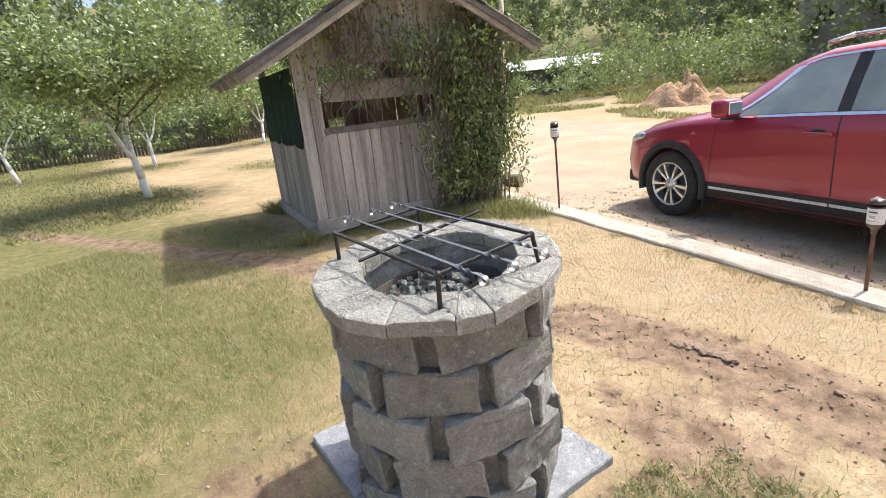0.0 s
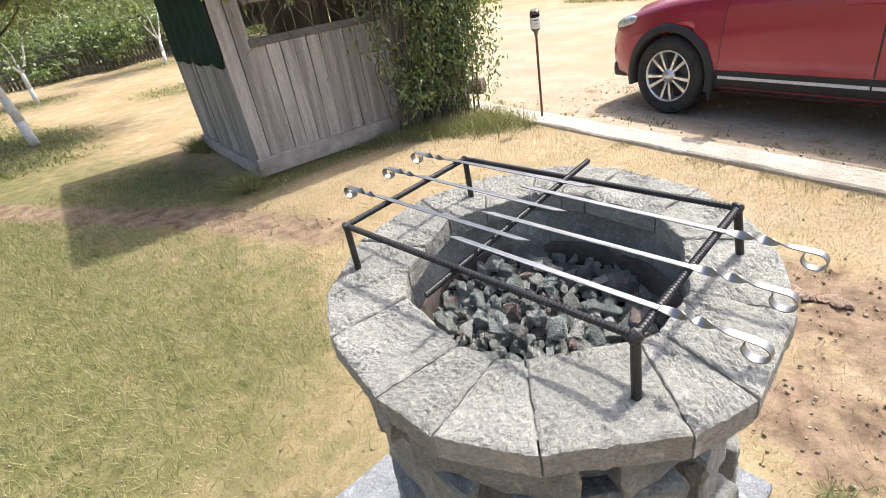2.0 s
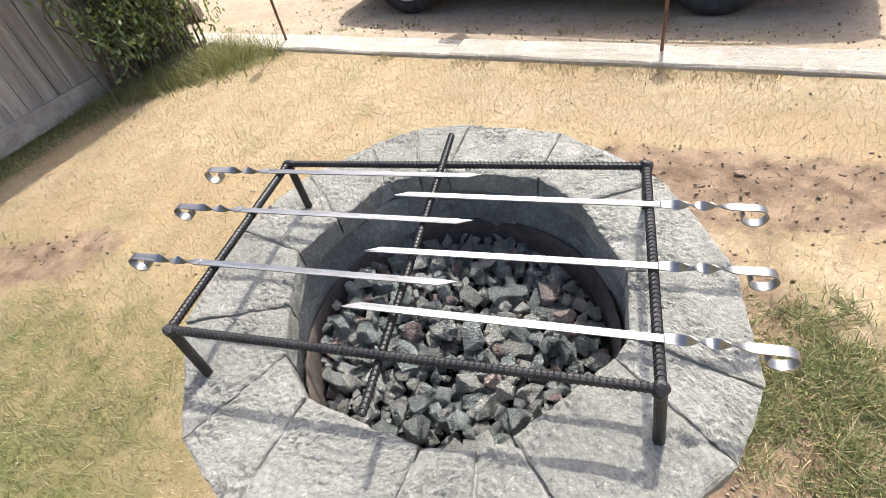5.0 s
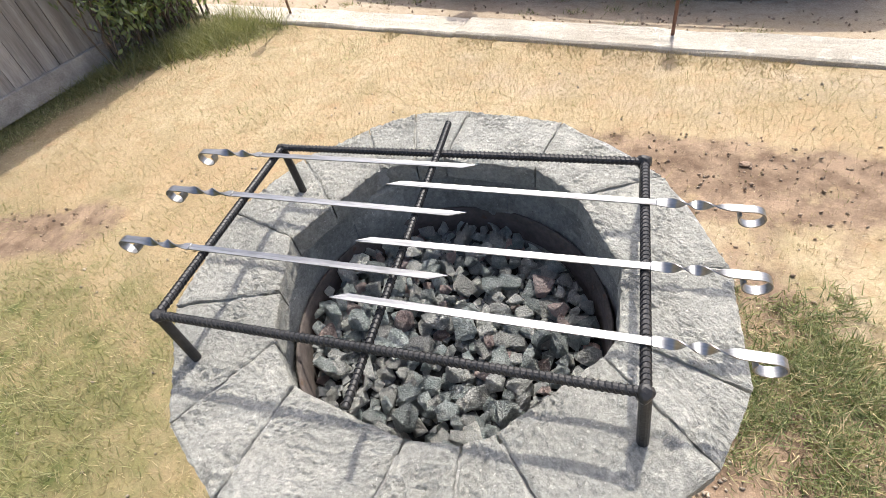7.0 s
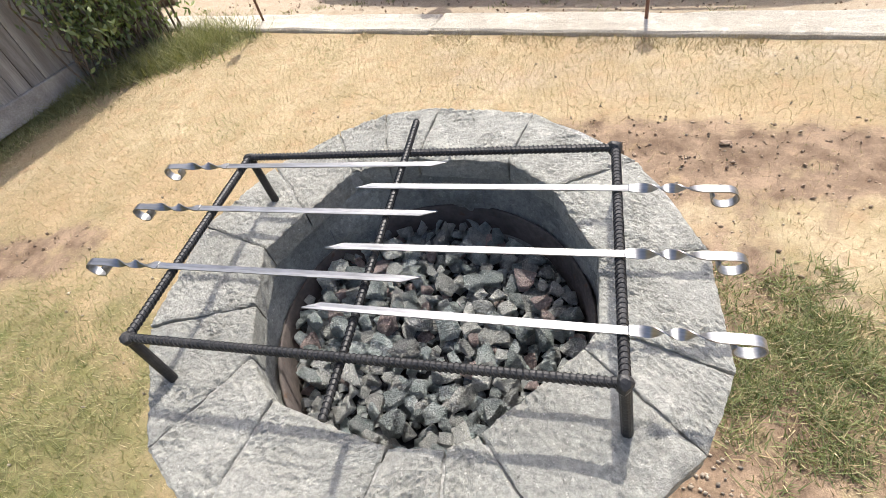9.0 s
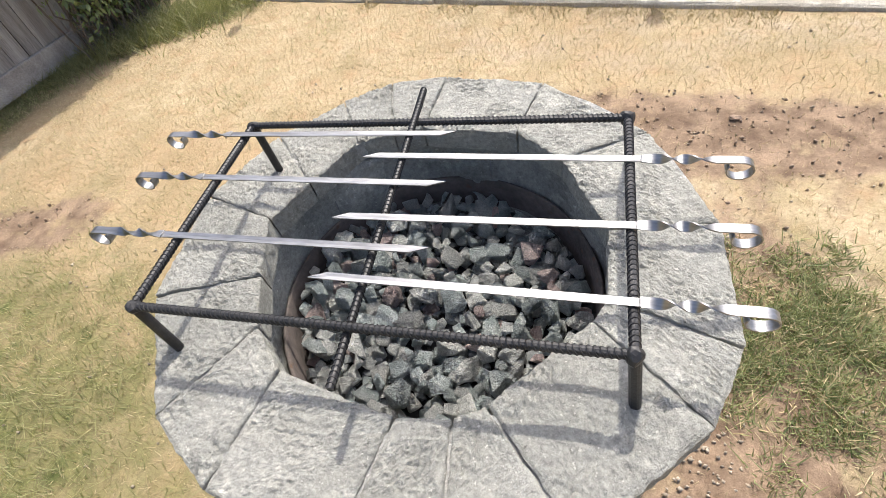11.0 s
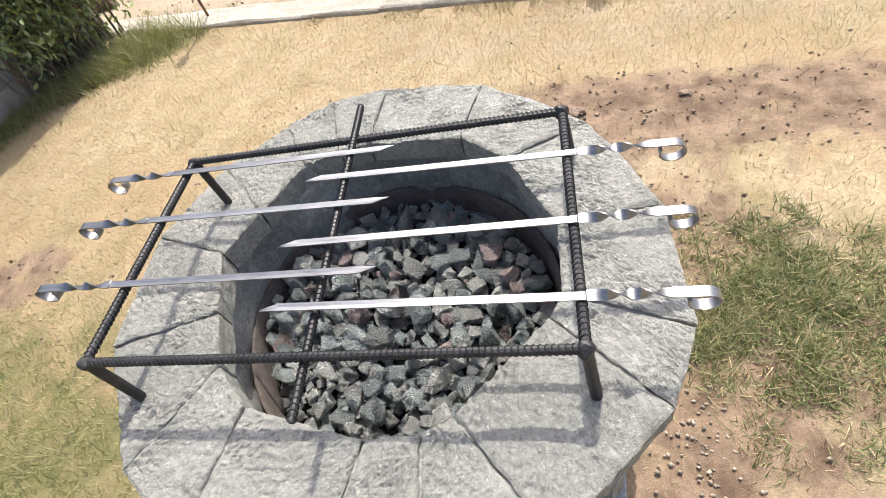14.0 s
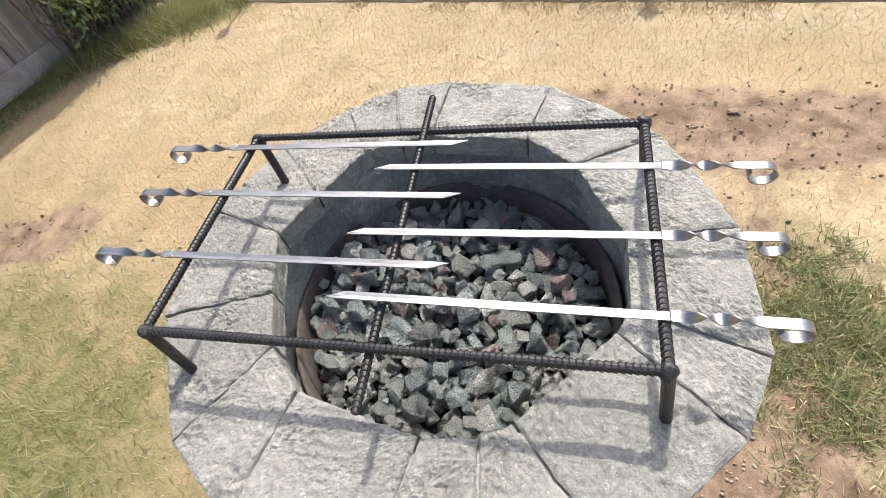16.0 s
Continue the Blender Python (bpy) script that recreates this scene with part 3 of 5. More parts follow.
def build_stones():
    rnd = random.Random(21)
    meshes = []
    KINDS = (0, 1, 0, 1, 0, 1, 1, 0, 2)
    for k in range(24):
        bm = bmesh.new()
        long = rnd.uniform(0.95, 1.35)
        flat = rnd.uniform(0.7, 0.95)
        for _ in range(15):
            v = Vector((rnd.gauss(0, 1), rnd.gauss(0, 1), rnd.gauss(0, 1))).normalized()
            v /= (abs(v.x) ** 5 + abs(v.y) ** 5 + abs(v.z) ** 5) ** 0.2
            v *= rnd.uniform(0.78, 1.0)
            bm.verts.new((v.x * long, v.y, v.z * flat))
        r = bmesh.ops.convex_hull(bm, input=bm.verts)
        junk = [g for g in r["geom_interior"] if isinstance(g, bmesh.types.BMVert)]
        bmesh.ops.delete(bm, geom=junk, context='VERTS')
        bmesh.ops.dissolve_limit(bm, angle_limit=radians(16), verts=bm.verts, edges=bm.edges)
        bmesh.ops.bevel(bm, geom=list(bm.edges), offset=0.035, segments=1, affect='EDGES')
        bmesh.ops.triangulate(bm, faces=bm.faces)
        bmesh.ops.subdivide_edges(bm, edges=[e for e in bm.edges if e.calc_length() > 0.5], cuts=1)
        bmesh.ops.triangulate(bm, faces=bm.faces)
        rough_up(bm, 0.10, 2.4, k)
        rough_up(bm, 0.05, 7.0, k + 5)
        meshes.append(mesh_of("stone", bm, M_ROCKS[KINDS[k % 9]]))
    pts = []
    tries = 0
    while len(pts) < 430 and tries < 60000:
        tries += 1
        layer = 0 if tries < 30000 else 1
        a, r = rnd.uniform(0, 2 * math.pi), 0.282 * math.sqrt(rnd.random())
        s = rnd.choice((0.015, 0.019, 0.022, 0.025, 0.028, 0.031))
        if r > 0.293 - s:
            continue
        x, y = CX + r * math.cos(a), CY + r * math.sin(a)
        if all((x - px) ** 2 + (y - py) ** 2 > ((s + ps) * 0.74) ** 2 for px, py, ps, pl in pts if pl == layer):
            pts.append((x, y, s, layer))
    names = ("dark green-grey angular crushed stone in the fire pit", "pale grey angular crushed stone in the fire pit", "reddish angular crushed stone in the fire pit")
    for x, y, s, layer in pts:
        k = rnd.randrange(24)
        if layer and rnd.random() < 0.25:
            continue
        w = bed(x, y) + s * 0.3 + layer * 0.022 + rnd.uniform(-0.006, 0.006)
        ob = new("stone", meshes[k])
        ob.matrix_basis = TILT @ pose(x, y, w, rnd.uniform(0, 360), rnd.uniform(0, 360), rnd.uniform(0, 360)) @ Matrix.Diagonal((s * 1.02, s * 1.0, s * 1.0, 1))
        tagged(ob, names[KINDS[k % 9]], "stone", "crushed stones in the fire pit")
    # small chips that fill the gaps
    bm = bmesh.new()
    for _ in range(720):
        a, r = rnd.uniform(0, 2 * math.pi), 0.284 * math.sqrt(rnd.random())
        x, y, sz = CX + r * math.cos(a), CY + r * math.sin(a), rnd.uniform(0.008, 0.014)
        w = bed(x, y) - 0.002 + rnd.uniform(-0.004, 0.006)
        m = TILT @ pose(x, y, w, rnd.uniform(0, 360), rnd.uniform(0, 360), 0) @ Matrix.Diagonal((sz * 1.2, sz, sz * 0.8, 1))
        vs = [bm.verts.new(m @ Vector((cx * rnd.uniform(0.7, 1.1), cy * rnd.uniform(0.7, 1.1), cz))) for cx, cy, cz in ((-0.7, -0.7, -0.6), (0.7, -0.8, -0.6), (0.8, 0.7, -0.6), (-0.8, 0.7, -0.6), (-0.5, -0.4, 0.7), (0.6, -0.5, 0.6), (0.4, 0.6, 0.8), (-0.6, 0.4, 0.5))]
        for q in ((3, 2, 1, 0), (4, 5, 6, 7), (0, 1, 5, 4), (1, 2, 6, 5), (2, 3, 7, 6), (3, 0, 4, 7)):
            bm.faces.new([vs[i] for i in q])
    tagged(new("stone_chips", mesh_of("stone_chips", bm, M_CHIP)), "small grey stone chips between the crushed stones", "stone chips", kind="stuff")


build_stones()


def rebar(bm, a, b, r=0.0060):
    """A bar from a to b with slanting ribs."""
    a, b = Vector(a), Vector(b)
    rod(bm, a, b, r, seg=10)
    ln = (b - a).length
    q = (b - a).to_track_quat('Z', 'Y').to_matrix().to_4x4()
    n = int(ln / 0.0075)
    for i in range(n):
        p = a.lerp(b, (i + 0.5) / n)
        lean = pose(0, 0, 0, 34, 12, 0) @ Matrix.Diagonal((1.16, 1.22, 1.0, 1))
        bmesh.ops.create_cone(bm, cap_ends=True, segments=10, radius1=r * 1.05, radius2=r * 1.05, depth=0.0026, matrix=Matrix.Translation(p) @ q @ lean)


HB = TOP + 0.104
FCn, RCn, LCn, BCn = (0.318, -0.128, HB), (0.323, 0.277, HB), (-0.365, -0.116, HB), (-0.345, 0.281, HB)


def build_grill():
    g = thing("grill_frame", "black ribbed rebar skewer stand with four legs on the rim", "grill stand", m=TILT)
    for a, b in ((FCn, RCn), (FCn, LCn), (LCn, BCn), (BCn, RCn)):
        bm = bmesh.new()
        rebar(bm, a, b)
        part("bar", bm, M_REBAR, g)
    bm = bmesh.new()
    rebar(bm, (-0.031, -0.2, HB - 0.013), (-0.023, 0.357, HB + 0.010), 0.0053)
    part("cross_bar", bm, M_REBAR, g)
    for p, foot in ((FCn, (0.329, -0.143)), (RCn, (0.336, 0.289)), (LCn, (-0.352, -0.127)), (BCn, (-0.337, 0.273))):
        bm = bmesh.new()
        rod(bm, p, (foot[0], foot[1], TOP - 0.004), 0.0078, seg=14)
        part("leg", bm, M_REBAR, g)
        bm = bmesh.new()
        bmesh.ops.create_icosphere(bm, subdivisions=2, radius=0.0118, matrix=Matrix.Translation((p[0], p[1], HB - 0.001)))
        rough_up(bm, 0.005, 60, p[0] * 9)
        part("weld", bm, M_REBAR, g, "lumpy black weld at the corner")


build_grill()


def build_skewer():
    """One skewer along x: tip at 0, handle with two twists and a curl at the far end."""
    sk = thing("skewer", "bright stainless steel flat skewer with twisted handle lying on the frame", "skewer", "skewers on the grill frame")
    L0, L1 = 0.427, 0.597
    n = 64
    bm = bmesh.new()
    rows = []
    # blade: a V-shaped strip that narrows to the tip
    for i in range(12):
        t = i / 11
        x = L0 * (t if i > 1 else (0.0 if i == 0 else 0.06))
        w, sh = (0.0060, 0.0) if i else (0.0008, -0.0048)
        rows.append([bm.verts.new(p) for p in ((x, sh - w, 0.0012), (x, sh, 0.0), (x, sh + w, 0.0012), (x, sh + w * 0.95, 0.0026), (x, sh, 0.0016), (x, sh - w * 0.95, 0.0026))])
    for a, b in zip(rows, rows[1:]):
        for i in range(6):
            bm.faces.new((a[i], a[(i + 1) % 6], b[(i + 1) % 6], b[i]))
    part("blade", bm, M_STEEL, sk)
    # handle: a strip that twists twice, then runs flat and rolls into a ring
    bm = bmesh.new()
    rows = []
    pts = []
    for i in range(n):
        t = i / (n - 1)
        pts.append(((L0 + (L1 - 0.04 - L0) * t, 0.0, 0.0025), smooth_step(t, 0.0, 0.78) * 2 * math.pi, 0.0))
    R = 0.0150
    for i in range(1, 25):
        a = i / 24 * radians(300)
        pts.append(((L1 - 0.04 + R * math.sin(a) * 1.15, 0.0, 0.0025 - R + R * math.cos(a)), 2 * math.pi, a))
    for (p, tw, roll) in pts:
        w = 0.0070
        across = Vector((0, math.cos(tw), math.sin(tw)))
        nor = Vector((0, -math.sin(tw), math.cos(tw)))
        if roll:
            across, nor = Vector((0, 1, 0)), Vector((math.sin(roll), 0, math.cos(roll)))
        c = Vector(p)
        rows.append([bm.verts.new(c + across * sx * w + nor * sz * 0.0009) for sx, sz in ((-1, -1), (1, -1), (1, 1), (-1, 1))])
    for a, b in zip(rows, rows[1:]):
        for i in range(4):
            bm.faces.new((a[i], a[(i + 1) % 4], b[(i + 1) % 4], b[i]))
    bm.faces.new(rows[0][::-1])
    bm.faces.new(rows[-1])
    bmesh.ops.recalc_face_normals(bm, faces=bm.faces)
    ring = {v: i for row in rows for i, v in enumerate(row)}
    for e in bm.edges:
        e.smooth = ring[e.verts[0]] != ring[e.verts[1]]
    part("handle", bm, M_STEEL, sk, "twisted handle with a rolled ring end", smooth=True)
    return sk


def place_skewers():
    first = build_skewer()
    z = HB + 0.0085
    ends = [((-0.091, 0.186), (0.324, 0.175), 1.0), ((-0.102, 0.054), (0.327, 0.050), 1.0), ((-0.103, -0.052), (0.331, -0.065), 1.0),
            ((0.056, 0.234), (-0.376, 0.246), 1.0), ((0.058, 0.122), (-0.383, 0.138), 1.014), ((0.058, -0.004), (-0.371, 0.009), 1.03)]
    for k, (tip, hold, stretch) in enumerate(ends):
        d = Vector(hold) - Vector(tip)
        m = TILT @ pose(tip[0], tip[1], z + 0.0015 * (k % 2), 0, 0.3, math.degrees(math.atan2(d.y, d.x))) @ Matrix.Diagonal((stretch, 1, 1, 1))
        if k == 0:
            first.matrix_basis = m
        else:
            copy_thing(first, m)


place_skewers()


# ---- paving under the fire pit ----
def build_pad():
    pad = thing("paving", "grey-blue concrete paving slabs under the fire pit", "paving", kind="structure")
    bm = bmesh.new()
    box(bm, (0.50, 0.464, 0.045), Matrix(), 0.006)
    bmesh.ops.subdivide_edges(bm, edges=[e for e in bm.edges if e.calc_length() > 0.1], cuts=4, use_grid_fill=True)
    rough_up(bm, 0.002, 12)
    me = mesh_of("slab", bm, M_SLAB)
    for i in range(2):
        for j in range(2):
            ob = new("slab", me)
            ob.parent = pad
            ob.matrix_basis = pose(-0.07, 0.085, 0.0, 0, 0, -4) @ pose((i - 0.5) * 0.507, (j - 0.5) * 0.471, 0.010 + 0.003 * ((i + j) % 2))


build_pad()


# ---- stakes with upturned bottles ----
def build_stake(base, head, label):
    base, head = Vector(base), Vector(head)
    st = thing("garden_stake", label, "stake", "bottle stakes along the kerb", m=Matrix.Translation(base))
    d = (head - base)
    bm = bmesh.new()
    rod(bm, (0, 0, -0.1), d, 0.0115, seg=12)
    part("pipe", bm, M_PIPE, st, "rusty steel pipe")
    m = Matrix.Translation(d) @ d.to_track_quat('Z', 'Y').to_matrix().to_4x4()
    bm = bmesh.new()
    lathe(bm, [(0.0, -0.03), (0.017, -0.03), (0.017, -0.005), (0.024, 0.004), (0.040, 0.022), (0.0455, 0.036), (0.0455, 0.15)], 28, m)
    seg = 28
    last = []
    for r, z, lobes in ((0.046, 0.165, 0.0), (0.044, 0.182, 0.004), (0.036, 0.194, 0.008)):
        last.append([bm.verts.new(m @ Vector((r * math.cos(2 * math.pi * i / seg), r * math.sin(2 * math.pi * i / seg), z + lobes * math.cos(5 * 2 * math.pi * i / seg)))) for i in range(seg)])
    for a, b in zip(last, last[1:]):
        for i in range(seg):
            bm.faces.new((a[i], a[(i + 1) % seg], b[(i + 1) % seg], b[i]))
    bm.faces.new(last[-1])
    bottle = part("bottle", bm, M_BROWN, st, "upturned brown plastic bottle", smooth=True)
    bm = bmesh.new()
    lathe(bm, [(0.0462, 0.04), (0.0468, 0.042), (0.0468, 0.138), (0.0462, 0.14)], 28, m)
    part("label", bm, M_LABEL, bottle, "white paper label", smooth=True)
    for z, w, h, ink in ((0.118, 0.5, 0.010, M_INK), (0.088, 0.35, 0.018, M_INK_PALE), (0.062, 0.45, 0.006, M_INK_PALE)):
        bm = bmesh.new()
        rows = []
        for i in range(7):
            a = radians(-75) + (i / 6 - 0.5) * w * 2
            rows.append([bm.verts.new(m @ Vector((0.0472 * math.cos(a), 0.0472 * math.sin(a), z + s * h / 2))) for s in (-1, 1)])
        for a, b in zip(rows, rows[1:]):
            bm.faces.new((a[0], b[0], b[1], a[1]))
        part("print_bar", bm, ink, bottle)


build_stake((-2.46, 3.74, 0.0), (-2.38, 3.60, 0.87), "tall rusty pipe stake topped with an upturned brown bottle")
build_stake((0.695, 2.955, 0.0), (0.69, 2.945, 0.44), "short rusty pipe stake topped with an upturned brown bottle")


# ---- shack ----
SHACK = pose(-4.08, 1.35, 0, 0, 0, 80)
SW, SD, EAVE, PITCH = 2.6, 2.15, 2.157, 0.54


def roof_z(x):
    return EAVE + PITCH * (SW / 2 - abs(x - SW / 2))


def board_mesh(w, h, th, seed, top_slope=0.0):
    bm = bmesh.new()
    vs = box(bm, (w, th, h), Matrix.Translation((w / 2, 0, h / 2)))
    if top_slope:
        for v in vs:
            if v.co.z > h * 0.5:
                v.co.z += top_slope * (v.co.x - w / 2)
    bmesh.ops.subdivide_edges(bm, edges=[e for e in bm.edges if abs((e.verts[0].co - e.verts[1].co).z) > 0.3], cuts=7, use_grid_fill=True)
    rough_up(bm, 0.004, 3.0, seed)
    return bm


def build_shack():
    sh = thing("shack", "small weathered grey plank shack with a corrugated gable roof", "shed", m=SHACK)
    rnd = random.Random(8)

    def board(x, z0, z1, m, th=0.022, w=0.13, slope=0.0, name="board"):
        bm = board_mesh(w - rnd.uniform(0.004, 0.010), z1 - z0, th, rnd.random() * 50, slope)
        part(name, bm, M_WOOD, sh, m=m @ pose(x, rnd.uniform(-0.006, 0.006), z0, rnd.uniform(-0.3, 0.3), rnd.uniform(-0.35, 0.35), 0))
    ident = Matrix()
    n = 20
    w = SW / n
    for i in range(n):
        x = i * w
        xm = x + w / 2
        slope = PITCH if xm < SW / 2 else -PITCH
        if i < 2 or i > 12:
            board(x, 0.2, roof_z(xm) - 0.05, ident, w=w, slope=slope)
        else:
            board(x, 0.2, 1.19 + rnd.uniform(-0.01, 0.01), ident, w=w)
            board(x, 1.94, roof_z(xm) - 0.05, ident, w=w, slope=slope)
    side = pose(0.0, 0, 0, 0, 0, 90)
    nb = 18
    for i in range(nb):
        board(i * SD / nb, 0.14, 1.12 + rnd.uniform(-0.01, 0.01), side, w=SD / nb)
    right = pose(SW, 0, 0, 0, 0, 90)
    back = pose(0, SD, 0)
    for i in range(nb):
        board(i * SD / nb, 0.14, EAVE, right, w=SD / nb)
    for i in range(n):
        x = i * w
        if 0.90 < x + w / 2 < 1.18:
            board(x, 0.14, 1.06, back, w=w)
            board(x, 1.27, 1.62, back, w=w)
        else:
            board(x, 0.14, 1.62 if i < 14 else roof_z(x + w / 2) - 0.05, back, w=w)

    def beam(name, a, b, sx, sy, label="", mtl=M_BEAM):
        a, b = Vector(a), Vector(b)
        q = (b - a).to_track_quat('Z', 'Y').to_matrix().to_4x4()
        bm = bmesh.new()
        box(bm, (sx, sy, (b - a).length), Matrix.Translation((a + b) / 2) @ q, 0.006)
        part(name, bm, mtl, sh, label)
    beam("base_board", (-0.03, -0.035, 0.12), (SW, -0.035, 0.12), 0.04, 0.17)
    beam("base_board", (-0.035, 0, 0.10), (-0.035, SD, 0.10), 0.04, 0.13)
    for x, y in ((0.045, 0.06), (SW - 0.05, 0.06), (0.045, SD - 0.06), (SW - 0.05, SD - 0.06)):
        beam("post", (x, y, 0), (x, y, EAVE), 0.08, 0.08)
    beam("sill", (0.24, -0.01, 1.205), (1.7, -0.01, 1.205), 0.035, 0.07, mtl=M_DARKWOOD)
    beam("lintel", (0.0, 0.02, 1.93), (SW, 0.02, 1.93), 0.07, 0.05)
    beam("shelf", (0.30, 0.06, 1.63), (1.75, 0.06, 1.60), 0.03, 0.22)
    beam("wall_plate", (0.03, -0.35, EAVE - 0.04), (0.03, SD + 0.2, EAVE - 0.04), 0.08, 0.08)
    beam("wall_plate", (SW - 0.03, -0.35, EAVE - 0.04), (SW - 0.03, SD + 0.2, EAVE - 0.04), 0.08, 0.08)
    beam("side_rail", (0.03, 0.0, 1.13), (0.03, SD, 1.13), 0.05, 0.05)
    for sx, over in ((-1, 0.64), (1, 0.46)):
        for y in (-0.40, 0.0, 0.75, 1.5, SD):
            ex = SW / 2 + sx * (SW / 2 + over - 0.06)
            beam("rafter", (ex, y, roof_z(0) - (over - 0.06) * PITCH - 0.02), (SW / 2, y, roof_z(SW / 2) - 0.02), 0.045, 0.11)
        # corrugated sheets
        ny = 170
        ya, yb = -0.48, SD + 0.4
        for lay in range(2):
            bm = bmesh.new()
            rows = []
            xa, xb = (0.0, 0.95) if lay == 0 else (0.85, SW / 2 + over)
            for k in range(5):
                dist = xa + (xb - xa) * k / 4
                row = []
                for j in range(ny + 1):
                    y = ya + (yb - ya) * j / ny
                    wav = 0.028 * math.sin(2 * math.pi * y / 0.16)
                    z = roof_z(SW / 2) + 0.07 - PITCH * dist + wav + (0.012 if lay == 0 else 0.0)
                    row.append(bm.verts.new((SW / 2 + sx * dist, y, z)))
                rows.append(row)
            for a, b in zip(rows, rows[1:]):
                for j in range(ny):
                    bm.faces.new((a[j], a[j + 1], b[j + 1], b[j]))
            bmesh.ops.solidify(bm, geom=list(bm.faces), thickness=0.009)
            part("roof_sheet", bm, M_ROOF, sh, "grey corrugated cement sheet", smooth=True)
        ex = SW / 2 + sx * (SW / 2 + over - 0.02)
        beam("barge_board", (ex, -0.45, roof_z(0) - (over - 0.02) * PITCH), (SW / 2, -0.45, roof_z(SW / 2) + 0.02), 0.022, 0.055, mtl=M_DARKWOOD)
    bm = bmesh.new()
    rod(bm, (SW / 2, -0.5, roof_z(SW / 2) + 0.09), (SW / 2, SD + 0.4, roof_z(SW / 2) + 0.09), 0.07, seg=12)
    part("ridge_cap", bm, M_ROOF, sh)
    # net in the side opening
    bm = bmesh.new()
    rows = []
    for i in range(30):
        y = -0.012 + i / 29 * (SD - 0.1)
        row = []
        for j in range(10):
            z = 1.06 + j / 9 * 0.86
            x = -0.028 + 0.014 * noise.noise(Vector((y * 3, z * 2.2, 1.0))) + 0.009 * math.sin(y * 17)
            row.append(bm.verts.new((x, y, z - (0.05 * noise.noise(Vector((y * 4, 0, 0))) if j == 0 else 0))))
        rows.append(row)
    for a, b in zip(rows, rows[1:]):
        for j in range(9):
            bm.faces.new((a[j], a[j + 1], b[j + 1], b[j]))
    bmesh.ops.solidify(bm, geom=list(bm.faces), thickness=0.003)
    part("net", bm, M_NET, sh, "dark green shade netting over the side opening", smooth=True)
    return sh


build_shack()


def tube(bm, pts, r0, r1, seg=6):
    pts = [Vector(p) for p in pts]
    for i, (a, b) in enumerate(zip(pts, pts[1:])):
        t0, t1 = i / (len(pts) - 1), (i + 1) / (len(pts) - 1)
        rod(bm, a, b + (b - a).normalized() * r1 * 0.3, r0 + (r1 - r0) * t0, r0 + (r1 - r0) * t1, seg, cap=True)


def build_vine():
    vine = thing("climbing_vine", "dense green climbing vine with tangled bare stems over the shack wall", "vine", m=SHACK)
    rng = np.random.default_rng(7)
    rnd = random.Random(4)
    pts = []
    # hanging clumps: many leaves round drooping strands
    for k in range(225):
        if rnd.random() < 0.62:
            x = rnd.triangular(1.1, 2.8, 2.25)
            top = rnd.uniform(0.6, 2.35)
        else:
            x, top = rnd.uniform(0.05, 1.5), rnd.uniform(1.75, 2.7)
        ln = rnd.uniform(0.2, 0.6) if x > 1.2 else rnd.uniform(0.12, 0.5)
        y = -rnd.uniform(0.06, 0.42) * (1.0 if x > 1.2 else 0.6)
        n = int(ln * (165 if x > 1.6 else 60 if x > 1.0 else 34))
        for i in range(n):
            t = rnd.random()
            z = top - t * ln
            if z < 0.03:
                continue
            spread = 0.05 + 0.09 * (1 - t)
            pts.append((x + rnd.gauss(0, spread), y - 0.1 * t + rnd.gauss(0, spread * 0.6), z + rnd.gauss(0, 0.03)))
    for k in range(2600):
        x = rnd.triangular(1.6, 2.8, 2.45)
        pts.append((x, -abs(rnd.gauss(0.04, 0.13)) + (0.3 if x > 2.6 else 0), rnd.uniform(0.05, 2.5)))
    for k in range(900):
        pts.append((rnd.triangular(-0.5, SW + 0.5, 1.6), rnd.uniform(-0.5, 0.5), 0))
        x, y, _ = pts[-1]
        pts[-1] = (x, y, roof_z(x) + 0.10 + abs(rnd.gauss(0, 0.09)))
    ob = new("leaves", cards("leaves", pts, 0.058, rng, M_VINE, 1.2, 0.42))
    ob.parent = vine
    bm = bmesh.new()
    for k in range(150):
        x = rnd.uniform(0.3, 2.8) if k < 85 else rnd.triangular(1.4, 2.6, 2.2)
        z = rnd.uniform(1.9, 2.5) if k < 85 else 0.02
        y = -rnd.uniform(0.05, 0.3)
        p = [(x, y, z)]
        for i in range(9):
            x = min(x + rnd.gauss(0, 0.06), 2.6)
            y = min(-0.03, y + rnd.gauss(0, 0.04))
            z += -rnd.uniform(0.05, 0.12) if k < 85 else rnd.uniform(0.15, 0.32)
            if z > roof_z(x) - 0.05:
                break
            p.append((x, y, z))
        if len(p) > 1:
            tube(bm, p, rnd.uniform(0.005, 0.013), 0.003, 5)
    part("stem_tangle", bm, M_BARK, vine, "tangled brown woody stems")["kind"] = "stuff"


build_vine()

bm = bmesh.new()
rod(bm, (0, 0, 0), (0.42, 0, 0.0), 0.10, 0.105, 16)
rough_up(bm, 0.012, 9)
tagged(part("log", bm, M_BARK, m=pose(-4.55, 4.72, 0.03, 0, 0, 20)), "short dark sawn log lying beside the vine", "log")


